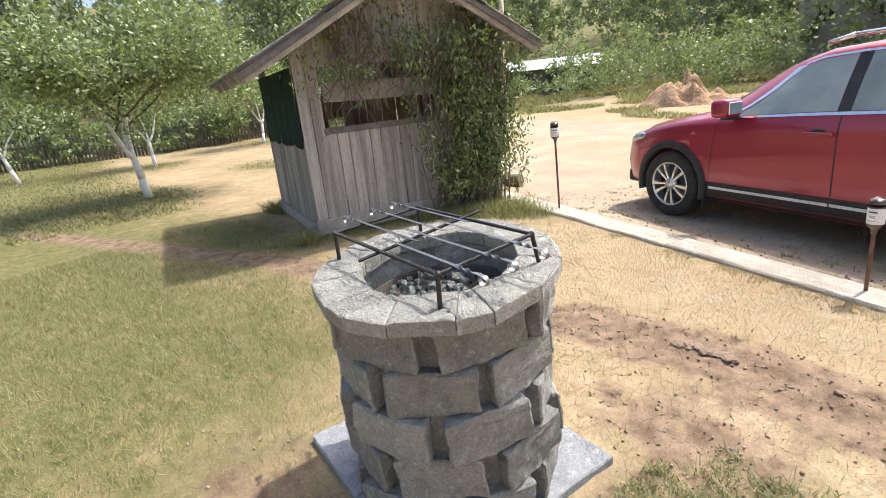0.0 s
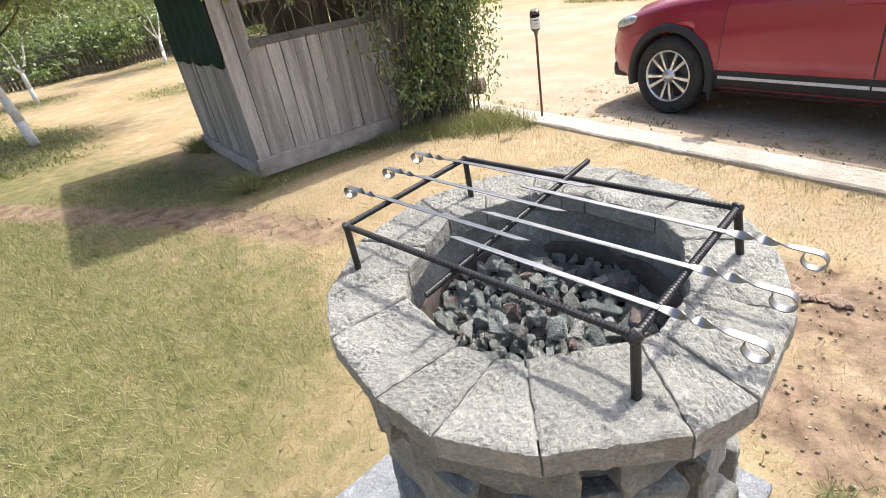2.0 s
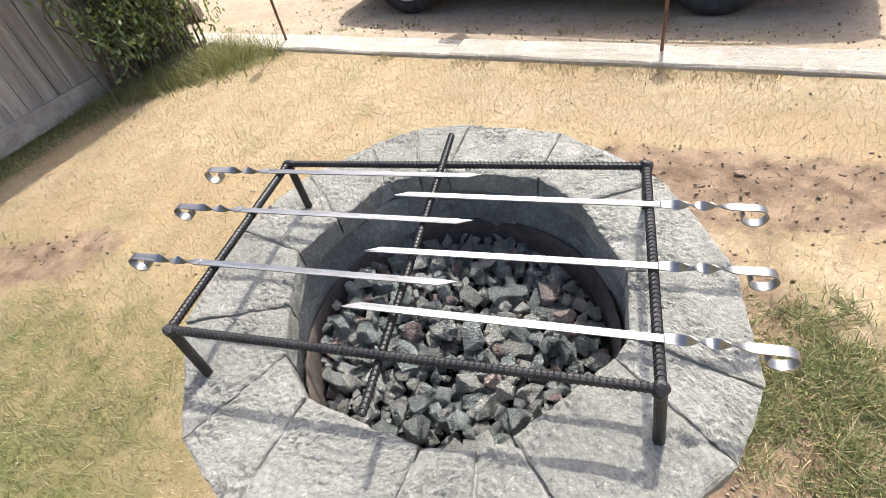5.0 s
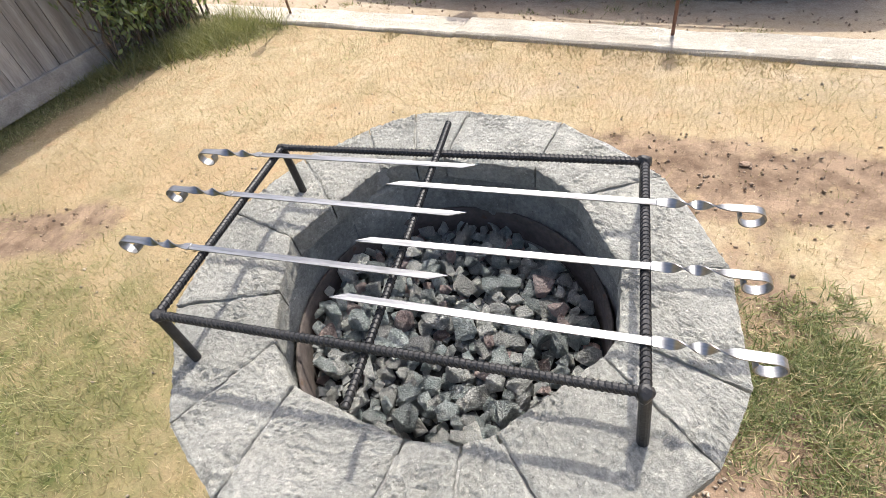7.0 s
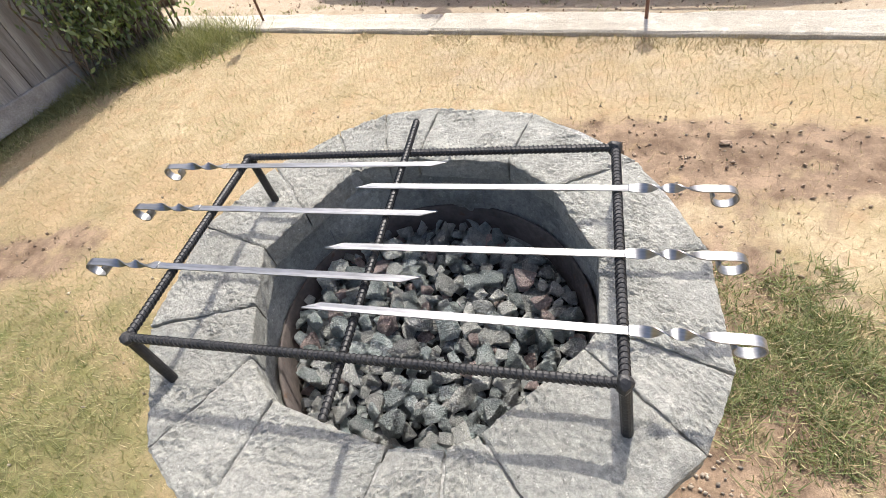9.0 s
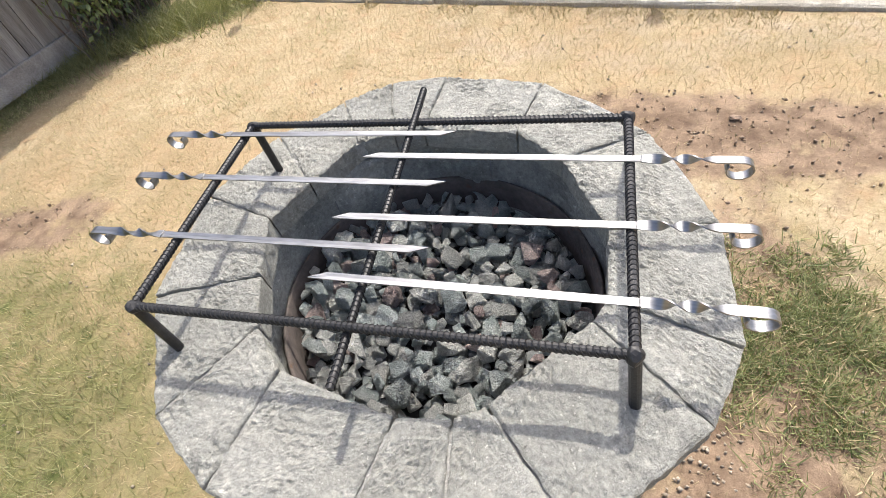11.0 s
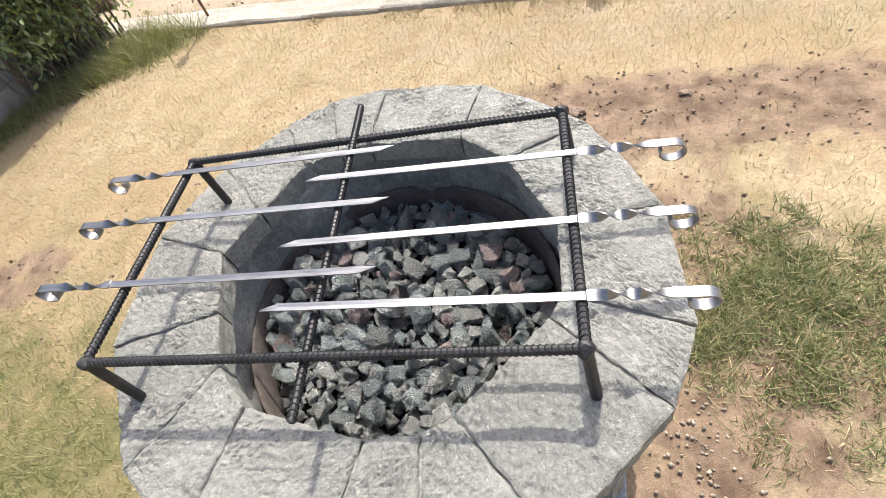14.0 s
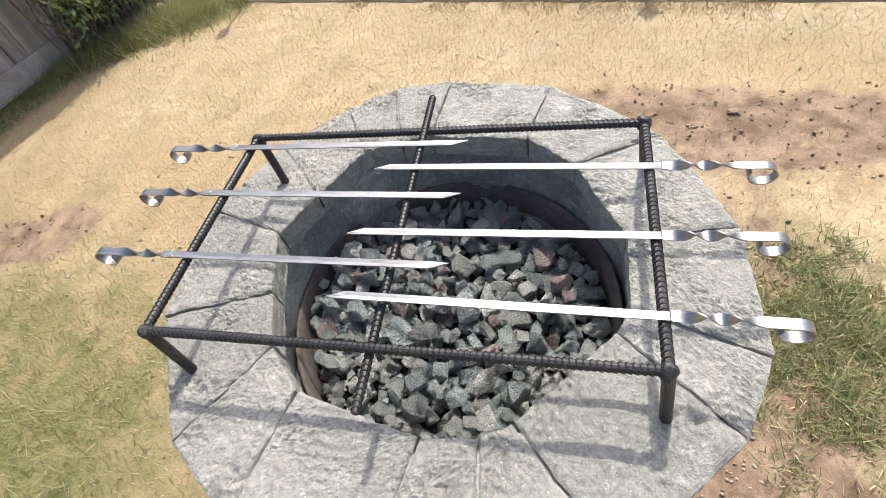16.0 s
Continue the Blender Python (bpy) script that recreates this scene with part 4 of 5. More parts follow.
# ---- car ----
def build_car():
    car = thing("car", "dark red sport utility car with black wheel-arch cladding parked on sand", "car", m=pose(1.35, 4.60, -0.09, 0, 0, 165))
    # stations: x, half width, top height, belt height, roof half width
    st = [(-0.92, 0.70, 0.90, 0.84, 0.62), (-0.86, 0.80, 1.08, 1.02, 0.62), (-0.76, 0.86, 1.32, 1.16, 0.60), (-0.62, 0.89, 1.49, 1.18, 0.60), (-0.40, 0.905, 1.59, 1.17, 0.61), (0.0, 0.915, 1.64, 1.155, 0.625),
          (0.5, 0.915, 1.665, 1.14, 0.635), (1.0, 0.91, 1.66, 1.125, 0.635), (1.3, 0.91, 1.635, 1.115, 0.63), (1.55, 0.91, 1.565, 1.105, 0.62), (1.8, 0.91, 1.43, 1.095, 0.64), (2.05, 0.91, 1.27, 1.085, 0.68), (2.25, 0.91, 1.165, 1.075, 0.72),
          (2.4, 0.91, 1.13, 1.06, 0.74), (2.67, 0.905, 1.09, 1.025, 0.74), (2.95, 0.885, 1.04, 0.97, 0.72), (3.2, 0.85, 0.98, 0.91, 0.68), (3.38, 0.79, 0.89, 0.83, 0.62), (3.5, 0.70, 0.76, 0.72, 0.55), (3.55, 0.60, 0.62, 0.59, 0.5)]
    prof = []
    for x, w, top, belt, rw in st:
        lo = 0.24 if -0.6 < x < 3.2 else 0.30
        half = [(0.0, lo), (w * 0.88, lo), (w * 0.955, lo + 0.06), (w * 0.99, lo + 0.2), (w * 0.995, (lo + 0.2 + belt) / 2 - 0.05), (w, belt - 0.17), (w * 0.985, belt - 0.06), (w * 0.955, belt)]
        mid = 0.5
        half += [(w * 0.955 + (rw - w * 0.955) * mid * 0.9, belt + (top - 0.05 - belt) * mid), (rw, top - 0.045), (rw * 0.86, top - 0.008), (0.0, top + 0.012)]
        prof.append((x, half))

    def skin(bm, i, j):
        """A point of the car's left side at station i and place j round it; both may fall between."""
        i0, j0 = min(int(i), len(prof) - 2), min(int(j), 10)
        fi, fj = i - i0, j - j0
        out = []
        for a in (i0, i0 + 1):
            x, h = prof[a]
            p, q = h[j0], h[j0 + 1]
            out.append(Vector((x, p[0] + (q[0] - p[0]) * fj, p[1] + (q[1] - p[1]) * fj)))
        return out[0].lerp(out[1], fi)
    bm = bmesh.new()
    rings = []
    for x, half in prof:
        ring = [bm.verts.new((x, y, z)) for y, z in half] + [bm.verts.new((x, -y, z)) for y, z in half[-2:0:-1]]
        rings.append(ring)
    n = len(rings[0])
    for a, b in zip(rings, rings[1:]):
        for k in range(n):
            bm.faces.new((a[k], a[(k + 1) % n], b[(k + 1) % n], b[k]))
    bm.faces.new(rings[0])
    bm.faces.new(rings[-1][::-1])
    bmesh.ops.recalc_face_normals(bm, faces=bm.faces)
    body_me = mesh_of("body", bm, M_PAINT, True)
    # wheel openings cut through the body
    tmp = new("tmp", body_me)
    bm = bmesh.new()
    for x in (0.0, 2.67):
        for s in (-1, 1):
            rod(bm, (x, s * 0.62, 0.365), (x, s * 1.1, 0.365), 0.415, seg=40)
    cut = new("cut", mesh_of("cut", bm, M_PLASTIC))
    mod = tmp.modifiers.new("b", 'BOOLEAN')
    mod.object, mod.operation, mod.solver = cut, 'DIFFERENCE', 'EXACT'
    body_me = bpy.data.meshes.new_from_object(tmp.evaluated_get(bpy.context.evaluated_depsgraph_get()))
    bpy.data.objects.remove(tmp)
    bpy.data.objects.remove(cut)
    body = new("body", body_me)
    body.parent = car
    tagged(body, "glossy dark red bodywork")

    def patch(name, pts, off, mtl, parent, label="", th=0.006, cols=8, rowsn=4):
        """A panel laid on the left side between four corners (station, place)."""
        a, b, c, d = [Vector((*p, 0)) for p in pts]
        bm = bmesh.new()
        grid = []
        for i in range(cols + 1):
            u = i / cols
            row = []
            for j in range(rowsn + 1):
                v = j / rowsn
                q = a.lerp(b, u).lerp(d.lerp(c, u), v)
                row.append(bm.verts.new(skin(bm, q.x, q.y) + Vector((0, off, 0.0))))
            grid.append(row)
        for p, q in zip(grid, grid[1:]):
            for j in range(rowsn):
                bm.faces.new((p[j], q[j], q[j + 1], p[j + 1]))
        bmesh.ops.recalc_face_normals(bm, faces=bm.faces)
        if sum(f.normal.y for f in bm.faces) < 0:
            bmesh.ops.reverse_faces(bm, faces=bm.faces)
        bmesh.ops.solidify(bm, geom=list(bm.faces), thickness=th)
        return part(name, bm, mtl, parent, label, smooth=False)

    def sta(x):
        for i in range(len(st) - 1):
            if st[i][0] <= x <= st[i + 1][0]:
                return i + (x - st[i][0]) / (st[i + 1][0] - st[i][0])
    # side windows between belt (7) and roof edge (9)
    patch("side_window", [(sta(1.04), 7.12), (sta(1.98), 7.12), (sta(1.45), 8.82), (sta(1.04), 8.86)], 0.008, M_GLASS, car, "dark reflecting front door glass")
    patch("side_window", [(sta(-0.02), 7.12), (sta(0.94), 7.12), (sta(0.94), 8.86), (sta(0.12), 8.84)], 0.008, M_GLASS, car, "dark reflecting rear door glass")
    patch("side_window", [(sta(-0.5), 7.3), (sta(-0.12), 7.14), (sta(0.0), 8.8), (sta(-0.3), 8.7)], 0.008, M_GLASS, car, "dark reflecting rear quarter glass")
    patch("pillar", [(sta(0.945), 7.05), (sta(1.035), 7.05), (sta(1.035), 8.9), (sta(0.945), 8.9)], 0.006, M_PLASTIC, car, "black door pillar")
    # chrome under and over the windows
    patch("chrome_strip", [(sta(-0.5), 7.0), (sta(2.1), 7.0), (sta(2.06), 7.1), (sta(-0.5), 7.1)], 0.012, M_CHROME, car, "bright chrome window strip", cols=30, rowsn=1)
    patch("chrome_strip", [(sta(-0.3), 8.88), (sta(1.45), 8.88), (sta(1.45), 8.95), (sta(-0.3), 8.95)], 0.012, M_CHROME, car, "bright chrome strip over the windows", cols=24, rowsn=1)
    patch("chrome_strip", [(sta(1.44), 8.86), (sta(2.04), 7.1), (sta(2.10), 7.1), (sta(1.52), 8.9)], 0.010, M_CHROME, car, cols=16, rowsn=1)
    # windscreen
    bm = bmesh.new()
    rows = []
    for i in range(8):
        x = 1.52 + (2.2 - 1.52) * i / 7
        k = sta(x)
        p, q = skin(None, k, 9.5), skin(None, k, 11.0)
        rows.append([bm.verts.new((x + 0.012, y * p.y, q.z + 0.012 + (p.z - q.z) * abs(y) ** 2)) for y in (-0.97, -0.6, -0.2, 0.2, 0.6, 0.97)])
    for a, b in zip(rows, rows[1:]):
        for j in range(5):
            bm.faces.new((a[j], a[j + 1], b[j + 1], b[j]))
    bmesh.ops.solidify(bm, geom=list(bm.faces), thickness=0.006)
    part("windscreen", bm, M_GLASS, car, "dark reflecting windscreen", smooth=True)
    # panel gaps
    for x0, x1 in ((2.08, 2.18), (0.985, 0.985), (0.08, 0.14)):
        patch("panel_gap", [(sta(x1), 2.6), (sta(x1) + 0.022, 2.6), (sta(x0) + 0.022, 6.9), (sta(x0), 6.9)], 0.0015, M_PLASTIC, car, cols=1, rowsn=14, th=0.003)
    # sill cladding with a bright line
    patch("sill_cladding", [(sta(0.40), 1.35), (sta(2.27), 1.35), (sta(2.24), 3.05), (sta(0.44), 3.05)], 0.006, M_PLASTIC, car, "matt black sill cladding", cols=14, th=0.012)
    for x0, x1 in ((0.48, 0.985), (1.0, 2.15)):
        patch("sill_strip", [(sta(x0), 2.60), (sta(x1), 2.60), (sta(x1), 2.78), (sta(x0), 2.78)], 0.017, M_TRIM, car, "pale sill strip with the chrome's bright reflection in its colour", cols=10, rowsn=1)
    # arches
    for x in (0.0, 2.67):
        bm = bmesh.new()
        grid = []
        for i in range(25):
            a = radians(-14 + 208 * i / 24)
            row = []
            for r, dy in ((0.408, -0.12), (0.408, 0.012), (0.43, 0.02), (0.475, 0.012), (0.482, -0.02)):
                px, pz = x + r * math.cos(a), 0.365 + r * math.sin(a)
                edge = 0.918 if x < 1 else 0.908 - 0.10 * max(0.0, (px - 2.8)) ** 1.2
                row.append(bm.verts.new((px, edge + dy, max(pz, 0.2))))
            grid.append(row)
        for p, q in zip(grid, grid[1:]):
            for j in range(4):
                bm.faces.new((p[j], p[j + 1], q[j + 1], q[j]))
        bmesh.ops.recalc_face_normals(bm, faces=bm.faces)
        part("arch_cladding", bm, M_PLASTIC, car, "matt black wheel-arch cladding", smooth=True)
    bm = bmesh.new()
    box(bm, (3.1, 1.5, 0.25), Matrix.Translation((1.3, 0, 0.36)), 0.03)
    part("underbody", bm, M_PLASTIC, car, "dark underbody")
    # mud flaps
    for x in (-0.44, 2.24):
        bm = bmesh.new()
        box(bm, (0.02, 0.22, 0.26), Matrix.Translation((x, 0.78, 0.30)), 0.006)
        part("mud_flap", bm, M_PLASTIC, car)
    # handles, mirror, rail, lamps
    for x in (1.12, 0.22):
        bm = bmesh.new()
        box(bm, (0.23, 0.035, 0.035), Matrix.Translation((x, 0.938, 0.975)), 0.012, 2)
        part("door_handle", bm, M_PAINT, car, "red door handle", smooth=True)
        # black oval in place of the shade in the hollow behind the handle
        bm = bmesh.new()
        bmesh.ops.create_uvsphere(bm, u_segments=16, v_segments=8, radius=1.0, matrix=Matrix.Translation((x + 0.02, 0.902, 0.98)) @ Matrix.Diagonal((0.07, 0.012, 0.035, 1)))
        part("handle_recess", bm, M_PLASTIC, car, smooth=True)
    bm = bmesh.new()
    box(bm, (0.19, 0.24, 0.17), Matrix.Translation((1.90, 1.03, 1.20)), 0.06, 3)
    mirror = part("wing_mirror", bm, M_PAINT, car, "red wing mirror housing", smooth=True)
    bm = bmesh.new()
    box(bm, (0.09, 0.16, 0.05), Matrix.Translation((1.92, 0.95, 1.11)), 0.015, 2)
    part("mirror_foot", bm, M_PLASTIC, mirror, "black mirror foot", smooth=True)
    bm = bmesh.new()
    box(bm, (0.012, 0.17, 0.11), Matrix.Translation((1.803, 1.035, 1.20)), 0.004)
    part("mirror_glass", bm, M_CHROME, mirror, "mirror glass")
    for s in (-1, 1):
        bm = bmesh.new()
        tube(bm, [(-0.55, s * 0.62, 1.56), (-0.4, s * 0.62, 1.66), (0.0, s * 0.63, 1.715), (0.6, s * 0.64, 1.738), (1.1, s * 0.635, 1.72), (1.3, s * 0.625, 1.68)], 0.018, 0.018, 8)
        part("roof_rail", bm, M_CHROME, car, "bright roof rail", smooth=True)
        bm = bmesh.new()
        bmesh.ops.create_uvsphere(bm, u_segments=20, v_segments=10, radius=1.0, matrix=Matrix.Translation((3.28, s * 0.755, 0.83)) @ pose(0, 0, 0, 0, 14, -s * 24) @ Matrix.Diagonal((0.23, 0.06, 0.065, 1)))
        part("headlamp", bm, M_LAMP, car, "clear headlamp", smooth=True)
        bm = bmesh.new()
        bmesh.ops.create_uvsphere(bm, u_segments=20, v_segments=10, radius=1.0, matrix=Matrix.Translation((-0.80, s * 0.78, 0.93)) @ Matrix.Diagonal((0.12, 0.10, 0.07, 1)))
        part("tail_lamp", bm, M_PAINT, car, "red tail lamp", smooth=True)
    bm = bmesh.new()
    box(bm, (0.34, 1.45, 0.16), Matrix.Translation((3.33, 0, 0.36)), 0.05, 3)
    part("front_bumper", bm, M_PLASTIC, car, "black lower bumper", smooth=True)
    bm = bmesh.new()
    box(bm, (0.3, 1.6, 0.2), Matrix.Translation((-0.80, 0, 0.42)), 0.05, 3)
    part("rear_bumper", bm, M_PLASTIC, car, "black lower rear bumper", smooth=True)
    # wheels
    wheel = None
    for x, s in ((0.0, 1), (2.67, 1), (0.0, -1), (2.67, -1)):
        wheel = new("wheel")
        wheel.parent = car
        wheel.matrix_basis = pose(x, s * 0.80, 0.365, 0, 0, 0 if s > 0 else 180) @ pose(0, 0, 0, -90, 0, 0)
        R = 0.365
        bm = bmesh.new()
        lathe(bm, [(0.245, -0.10), (0.30, -0.115), (0.345, -0.105), (R, -0.075), (R, 0.075), (0.345, 0.105), (0.30, 0.115), (0.245, 0.10), (0.235, 0.08)], 48)
        part("tyre", bm, M_TYRE, wheel, "dusty black tyre", smooth=True)
        bm = bmesh.new()
        lathe(bm, [(0.247, 0.09), (0.243, 0.104), (0.232, 0.102), (0.224, 0.085), (0.218, -0.08)], 48)
        part("rim", bm, M_ALLOY, wheel, "silver alloy rim", smooth=True)
        bm = bmesh.new()
        lathe(bm, [(0.0, 0.02), (0.06, 0.02), (0.17, 0.0), (0.222, -0.02)], 40)
        part("brake_disc", bm, M_ALLOY_DARK, wheel, "dark brake disc", smooth=True)
        for k in range(5):
            for off in (-0.24, 0.24):
                bm = bmesh.new()
                a = 2 * math.pi * k / 5 + 0.3
                p0 = Vector((0.045 * math.cos(a + off * 0.9), 0.045 * math.sin(a + off * 0.9), 0))
                p1 = Vector((0.232 * math.cos(a + off), 0.232 * math.sin(a + off), 0))
                d = (p1 - p0).normalized()
                c = Vector((-d.y, d.x, 0))
                pts = [(p0 - c * 0.010), (p0 + (p1 - p0) * 0.55 - c * 0.015), (p1 - c * 0.019), (p1 + c * 0.014), (p0 + (p1 - p0) * 0.55 + c * 0.011), (p0 + c * 0.010)]
                prism(bm, [(q.x, q.y) for q in pts], 0.055, 0.098)
                for v in bm.verts:
                    if v.co.z > 0.06 and math.hypot(v.co.x, v.co.y) < 0.06:
                        v.co.z -= 0.012
                part("spoke", bm, M_ALLOY, wheel)
        bm = bmesh.new()
        lathe(bm, [(0.068, 0.05), (0.066, 0.088), (0.040, 0.094), (0.036, 0.099), (0.0, 0.101)], 24)
        part("hub_cap", bm, M_ALLOY, wheel, smooth=True)


build_car()


# ---- fruit trees ----
def build_tree(x, y, height, lean, seed, label, n_leaf=9000, fork_z=0.8, spread=1.3, ways=None):
    rnd = random.Random(seed)
    rng = np.random.default_rng(seed)
    z0 = float(ground_z(x, y))
    tree = thing("apple_tree", label, "tree", "whitewashed orchard trees", m=Matrix.Translation((x, y, z0)))
    wt, bt = bmesh.new(), bmesh.new()
    fork = Vector((lean[0], lean[1], fork_z))
    thick = 1.25 if ways else 1.0
    tube(wt, [(0, 0, -0.05), fork * 0.5 + Vector((0.02, 0, 0)), fork], 0.068 * thick, 0.052 * thick, 10)
    tips = []

    def limb(p, d, r, ln, depth):
        pts = [p]
        for i in range(4):
            d = (d + Vector((rnd.gauss(0, 0.12), rnd.gauss(0, 0.12), (0.10, 0.05, -0.02, -0.12)[depth - 1] if depth else 0.16))).normalized()
            p = p + d * ln / 4
            pts.append(p)
        if depth < 4:
            tube(wt if (depth == 0) else bt, pts, r, r * 0.55, 7 if depth < 2 else 5)
        tips.append((p, ln))
        if depth < 4:
            for k in range(3 if depth else 2):
                a = rnd.uniform(0, 6.28)
                s = Vector((math.cos(a), math.sin(a), rnd.uniform(-0.15, 0.6))) * 1.3
                limb(pts[rnd.choice((2, 3, 4, 4))], (d * 0.6 + s).normalized(), r * 0.5, ln * (rnd.uniform(1.0, 1.35) if depth == 0 else rnd.uniform(0.7, 0.9)), depth + 1)
    for way, ln in ways or ():
        limb(fork, Vector(way).normalized(), 0.05, ln, 0)
    for k in range(0 if ways else 3):
        a = 2.1 * k + rnd.uniform(0, 0.6) + seed
        limb(fork, Vector((math.cos(a) * 0.55, math.sin(a) * 0.55, 0.85)).normalized(), 0.038, height * 0.22, 0)
    part("trunk", wt, M_WHITE, tree, "whitewashed forked trunk", smooth=True)
    part("bough", bt, M_BARK, tree, "dark forking boughs", smooth=True)
    pts = []
    per = n_leaf // len(tips)
    for p, ln in tips:
        if p.z < height * 0.27:
            continue
        for i in range(per):
            q = rng.normal(size=3) * (0.2, 0.2, 0.15) * spread * (0.7 + ln * 0.3)
            pts.append((p.x + q[0], p.y + q[1], p.z + q[2] - 0.18))
    ob = new("crown", cards("crown", pts, 0.085, rng, M_APPLE, 0.2, 0.55))
    ob.parent = tree
    tagged(ob, "loose grey-green leaves")


build_tree(-10.5, 0.52, 4.4, (0.02, -0.08), 3, "old apple tree with a forked whitewashed trunk on the lawn", 30000, 0.80, 1.5, (((0.1, -0.75, 0.9), 1.1), ((-0.1, 0.2, 1.0), 0.85), ((-0.8, -0.1, 0.6), 0.9)))
build_tree(-18.0, 1.9, 4.6, (0.0, 0.0), 5, "apple tree with several whitewashed stems", 9000)
build_tree(-19.6, -1.75, 4.4, (-0.3, -0.2), 8, "slanting whitewashed apple tree beside bushes", 9000)
build_tree(-20.8, 6.6, 4.4, (-0.3, 0.2), 12, "small whitewashed apple tree beyond the shack", 9000)


# ---- far woods, hedge, meadow ----
def build_woods():
    rng = np.random.default_rng(17)
    pts = []

    def crown(x, y, h, r, n, conifer):
        z0 = float(ground_z(x, y))
        m = max(6, int(n / 30))
        if conifer:
            t = rng.uniform(0.05, 1, m) ** 0.8
            rr = r * (1 - t) * rng.uniform(0.6, 1.1, m)
            a = rng.uniform(0, 6.28, m)
            c = np.stack([x + rr * np.cos(a), y + rr * np.sin(a), z0 + h * t], 1)
        else:
            d = rng.normal(size=(m, 3))
            d /= np.linalg.norm(d, axis=1)[:, None]
            d *= rng.uniform(0.55, 1.05, m)[:, None]
            c = np.stack([x + r * d[:, 0], y + r * d[:, 1], z0 + h * 0.55 + h * 0.47 * d[:, 2]], 1)
        q = c[rng.integers(0, m, n)] + rng.normal(size=(n, 3)) * r * (0.10, 0.10, 0.09)
        pts.append(q)
    for k in range(420):
        az = radians(rng.uniform(75, 205))
        d = rng.uniform(34, 80)
        if 108 < math.degrees(az) < 140 and d < 46:
            continue
        x, y = d * math.cos(az), d * math.sin(az)
        con = rng.random() < 0.45
        h = rng.uniform(8, 15) if con else rng.uniform(6, 11)
        crown(x, y, h, rng.uniform(1.6, 2.6) if con else rng.uniform(2.2, 3.8), 1500 if d < 50 else 750, con)
    tagged(new("woods", cards("woods", np.concatenate(pts), 0.32, rng, M_WOODS, 0.2, 0.6)), "mixed green woods rising behind the garden", "woods", kind="stuff")
    pts.clear()
    for k in range(90):
        az = radians(rng.uniform(150, 196))
        d = rng.uniform(25, 31)
        crown(d * math.cos(az), d * math.sin(az), rng.uniform(1.0, 2.6), rng.uniform(0.7, 1.4), 700, False)
    for k in range(46):
        az = radians(rng.uniform(98, 140))
        d = rng.uniform(30, 44)
        crown(d * math.cos(az), d * math.sin(az), rng.uniform(1.5, 4.5), rng.uniform(1.2, 2.4), 800, False)
    tagged(new("bushes", cards("bushes", np.concatenate(pts), 0.17, rng, M_APPLE, 0.2, 0.6)), "green bushes and undergrowth at the edge of the garden", "bushes", kind="stuff")


build_woods()


def blades(name, px, py, pz, h, w, rng, material, label, category):
    n = len(px)
    a = rng.uniform(0, 6.283, n)
    lean = rng.normal(size=(n, 2)) * h[:, None] * 0.9
    dx, dy = np.cos(a) * w, np.sin(a) * w
    v = np.stack([np.stack([px - dx, py - dy, pz - 0.004], 1), np.stack([px + dx, py + dy, pz - 0.004], 1),
                  np.stack([px + lean[:, 0], py + lean[:, 1], pz + h], 1)], 1).reshape(-1, 3)
    me = bpy.data.meshes.new(name)
    me.vertices.add(3 * n)
    me.vertices.foreach_set("co", v.ravel())
    me.loops.add(3 * n)
    me.loops.foreach_set("vertex_index", np.arange(3 * n))
    me.polygons.add(n)
    me.polygons.foreach_set("loop_start", np.arange(0, 3 * n, 3))
    me.update(calc_edges=True)
    me.materials.append(material)
    tagged(new(name, me), label, category, kind="stuff")


def free_of_things(x, y):
    """Off the paving, the kerb, the shack and the road."""
    pad = (np.abs(x + 0.095) < 0.57) & (np.abs(y - 0.085) < 0.50)
    inside = (x > -6.6) & (x < -4.05) & (y > 1.4) & (y < 3.9)
    return ~pad & (past_kerb(x, y) < -0.16) & ~inside


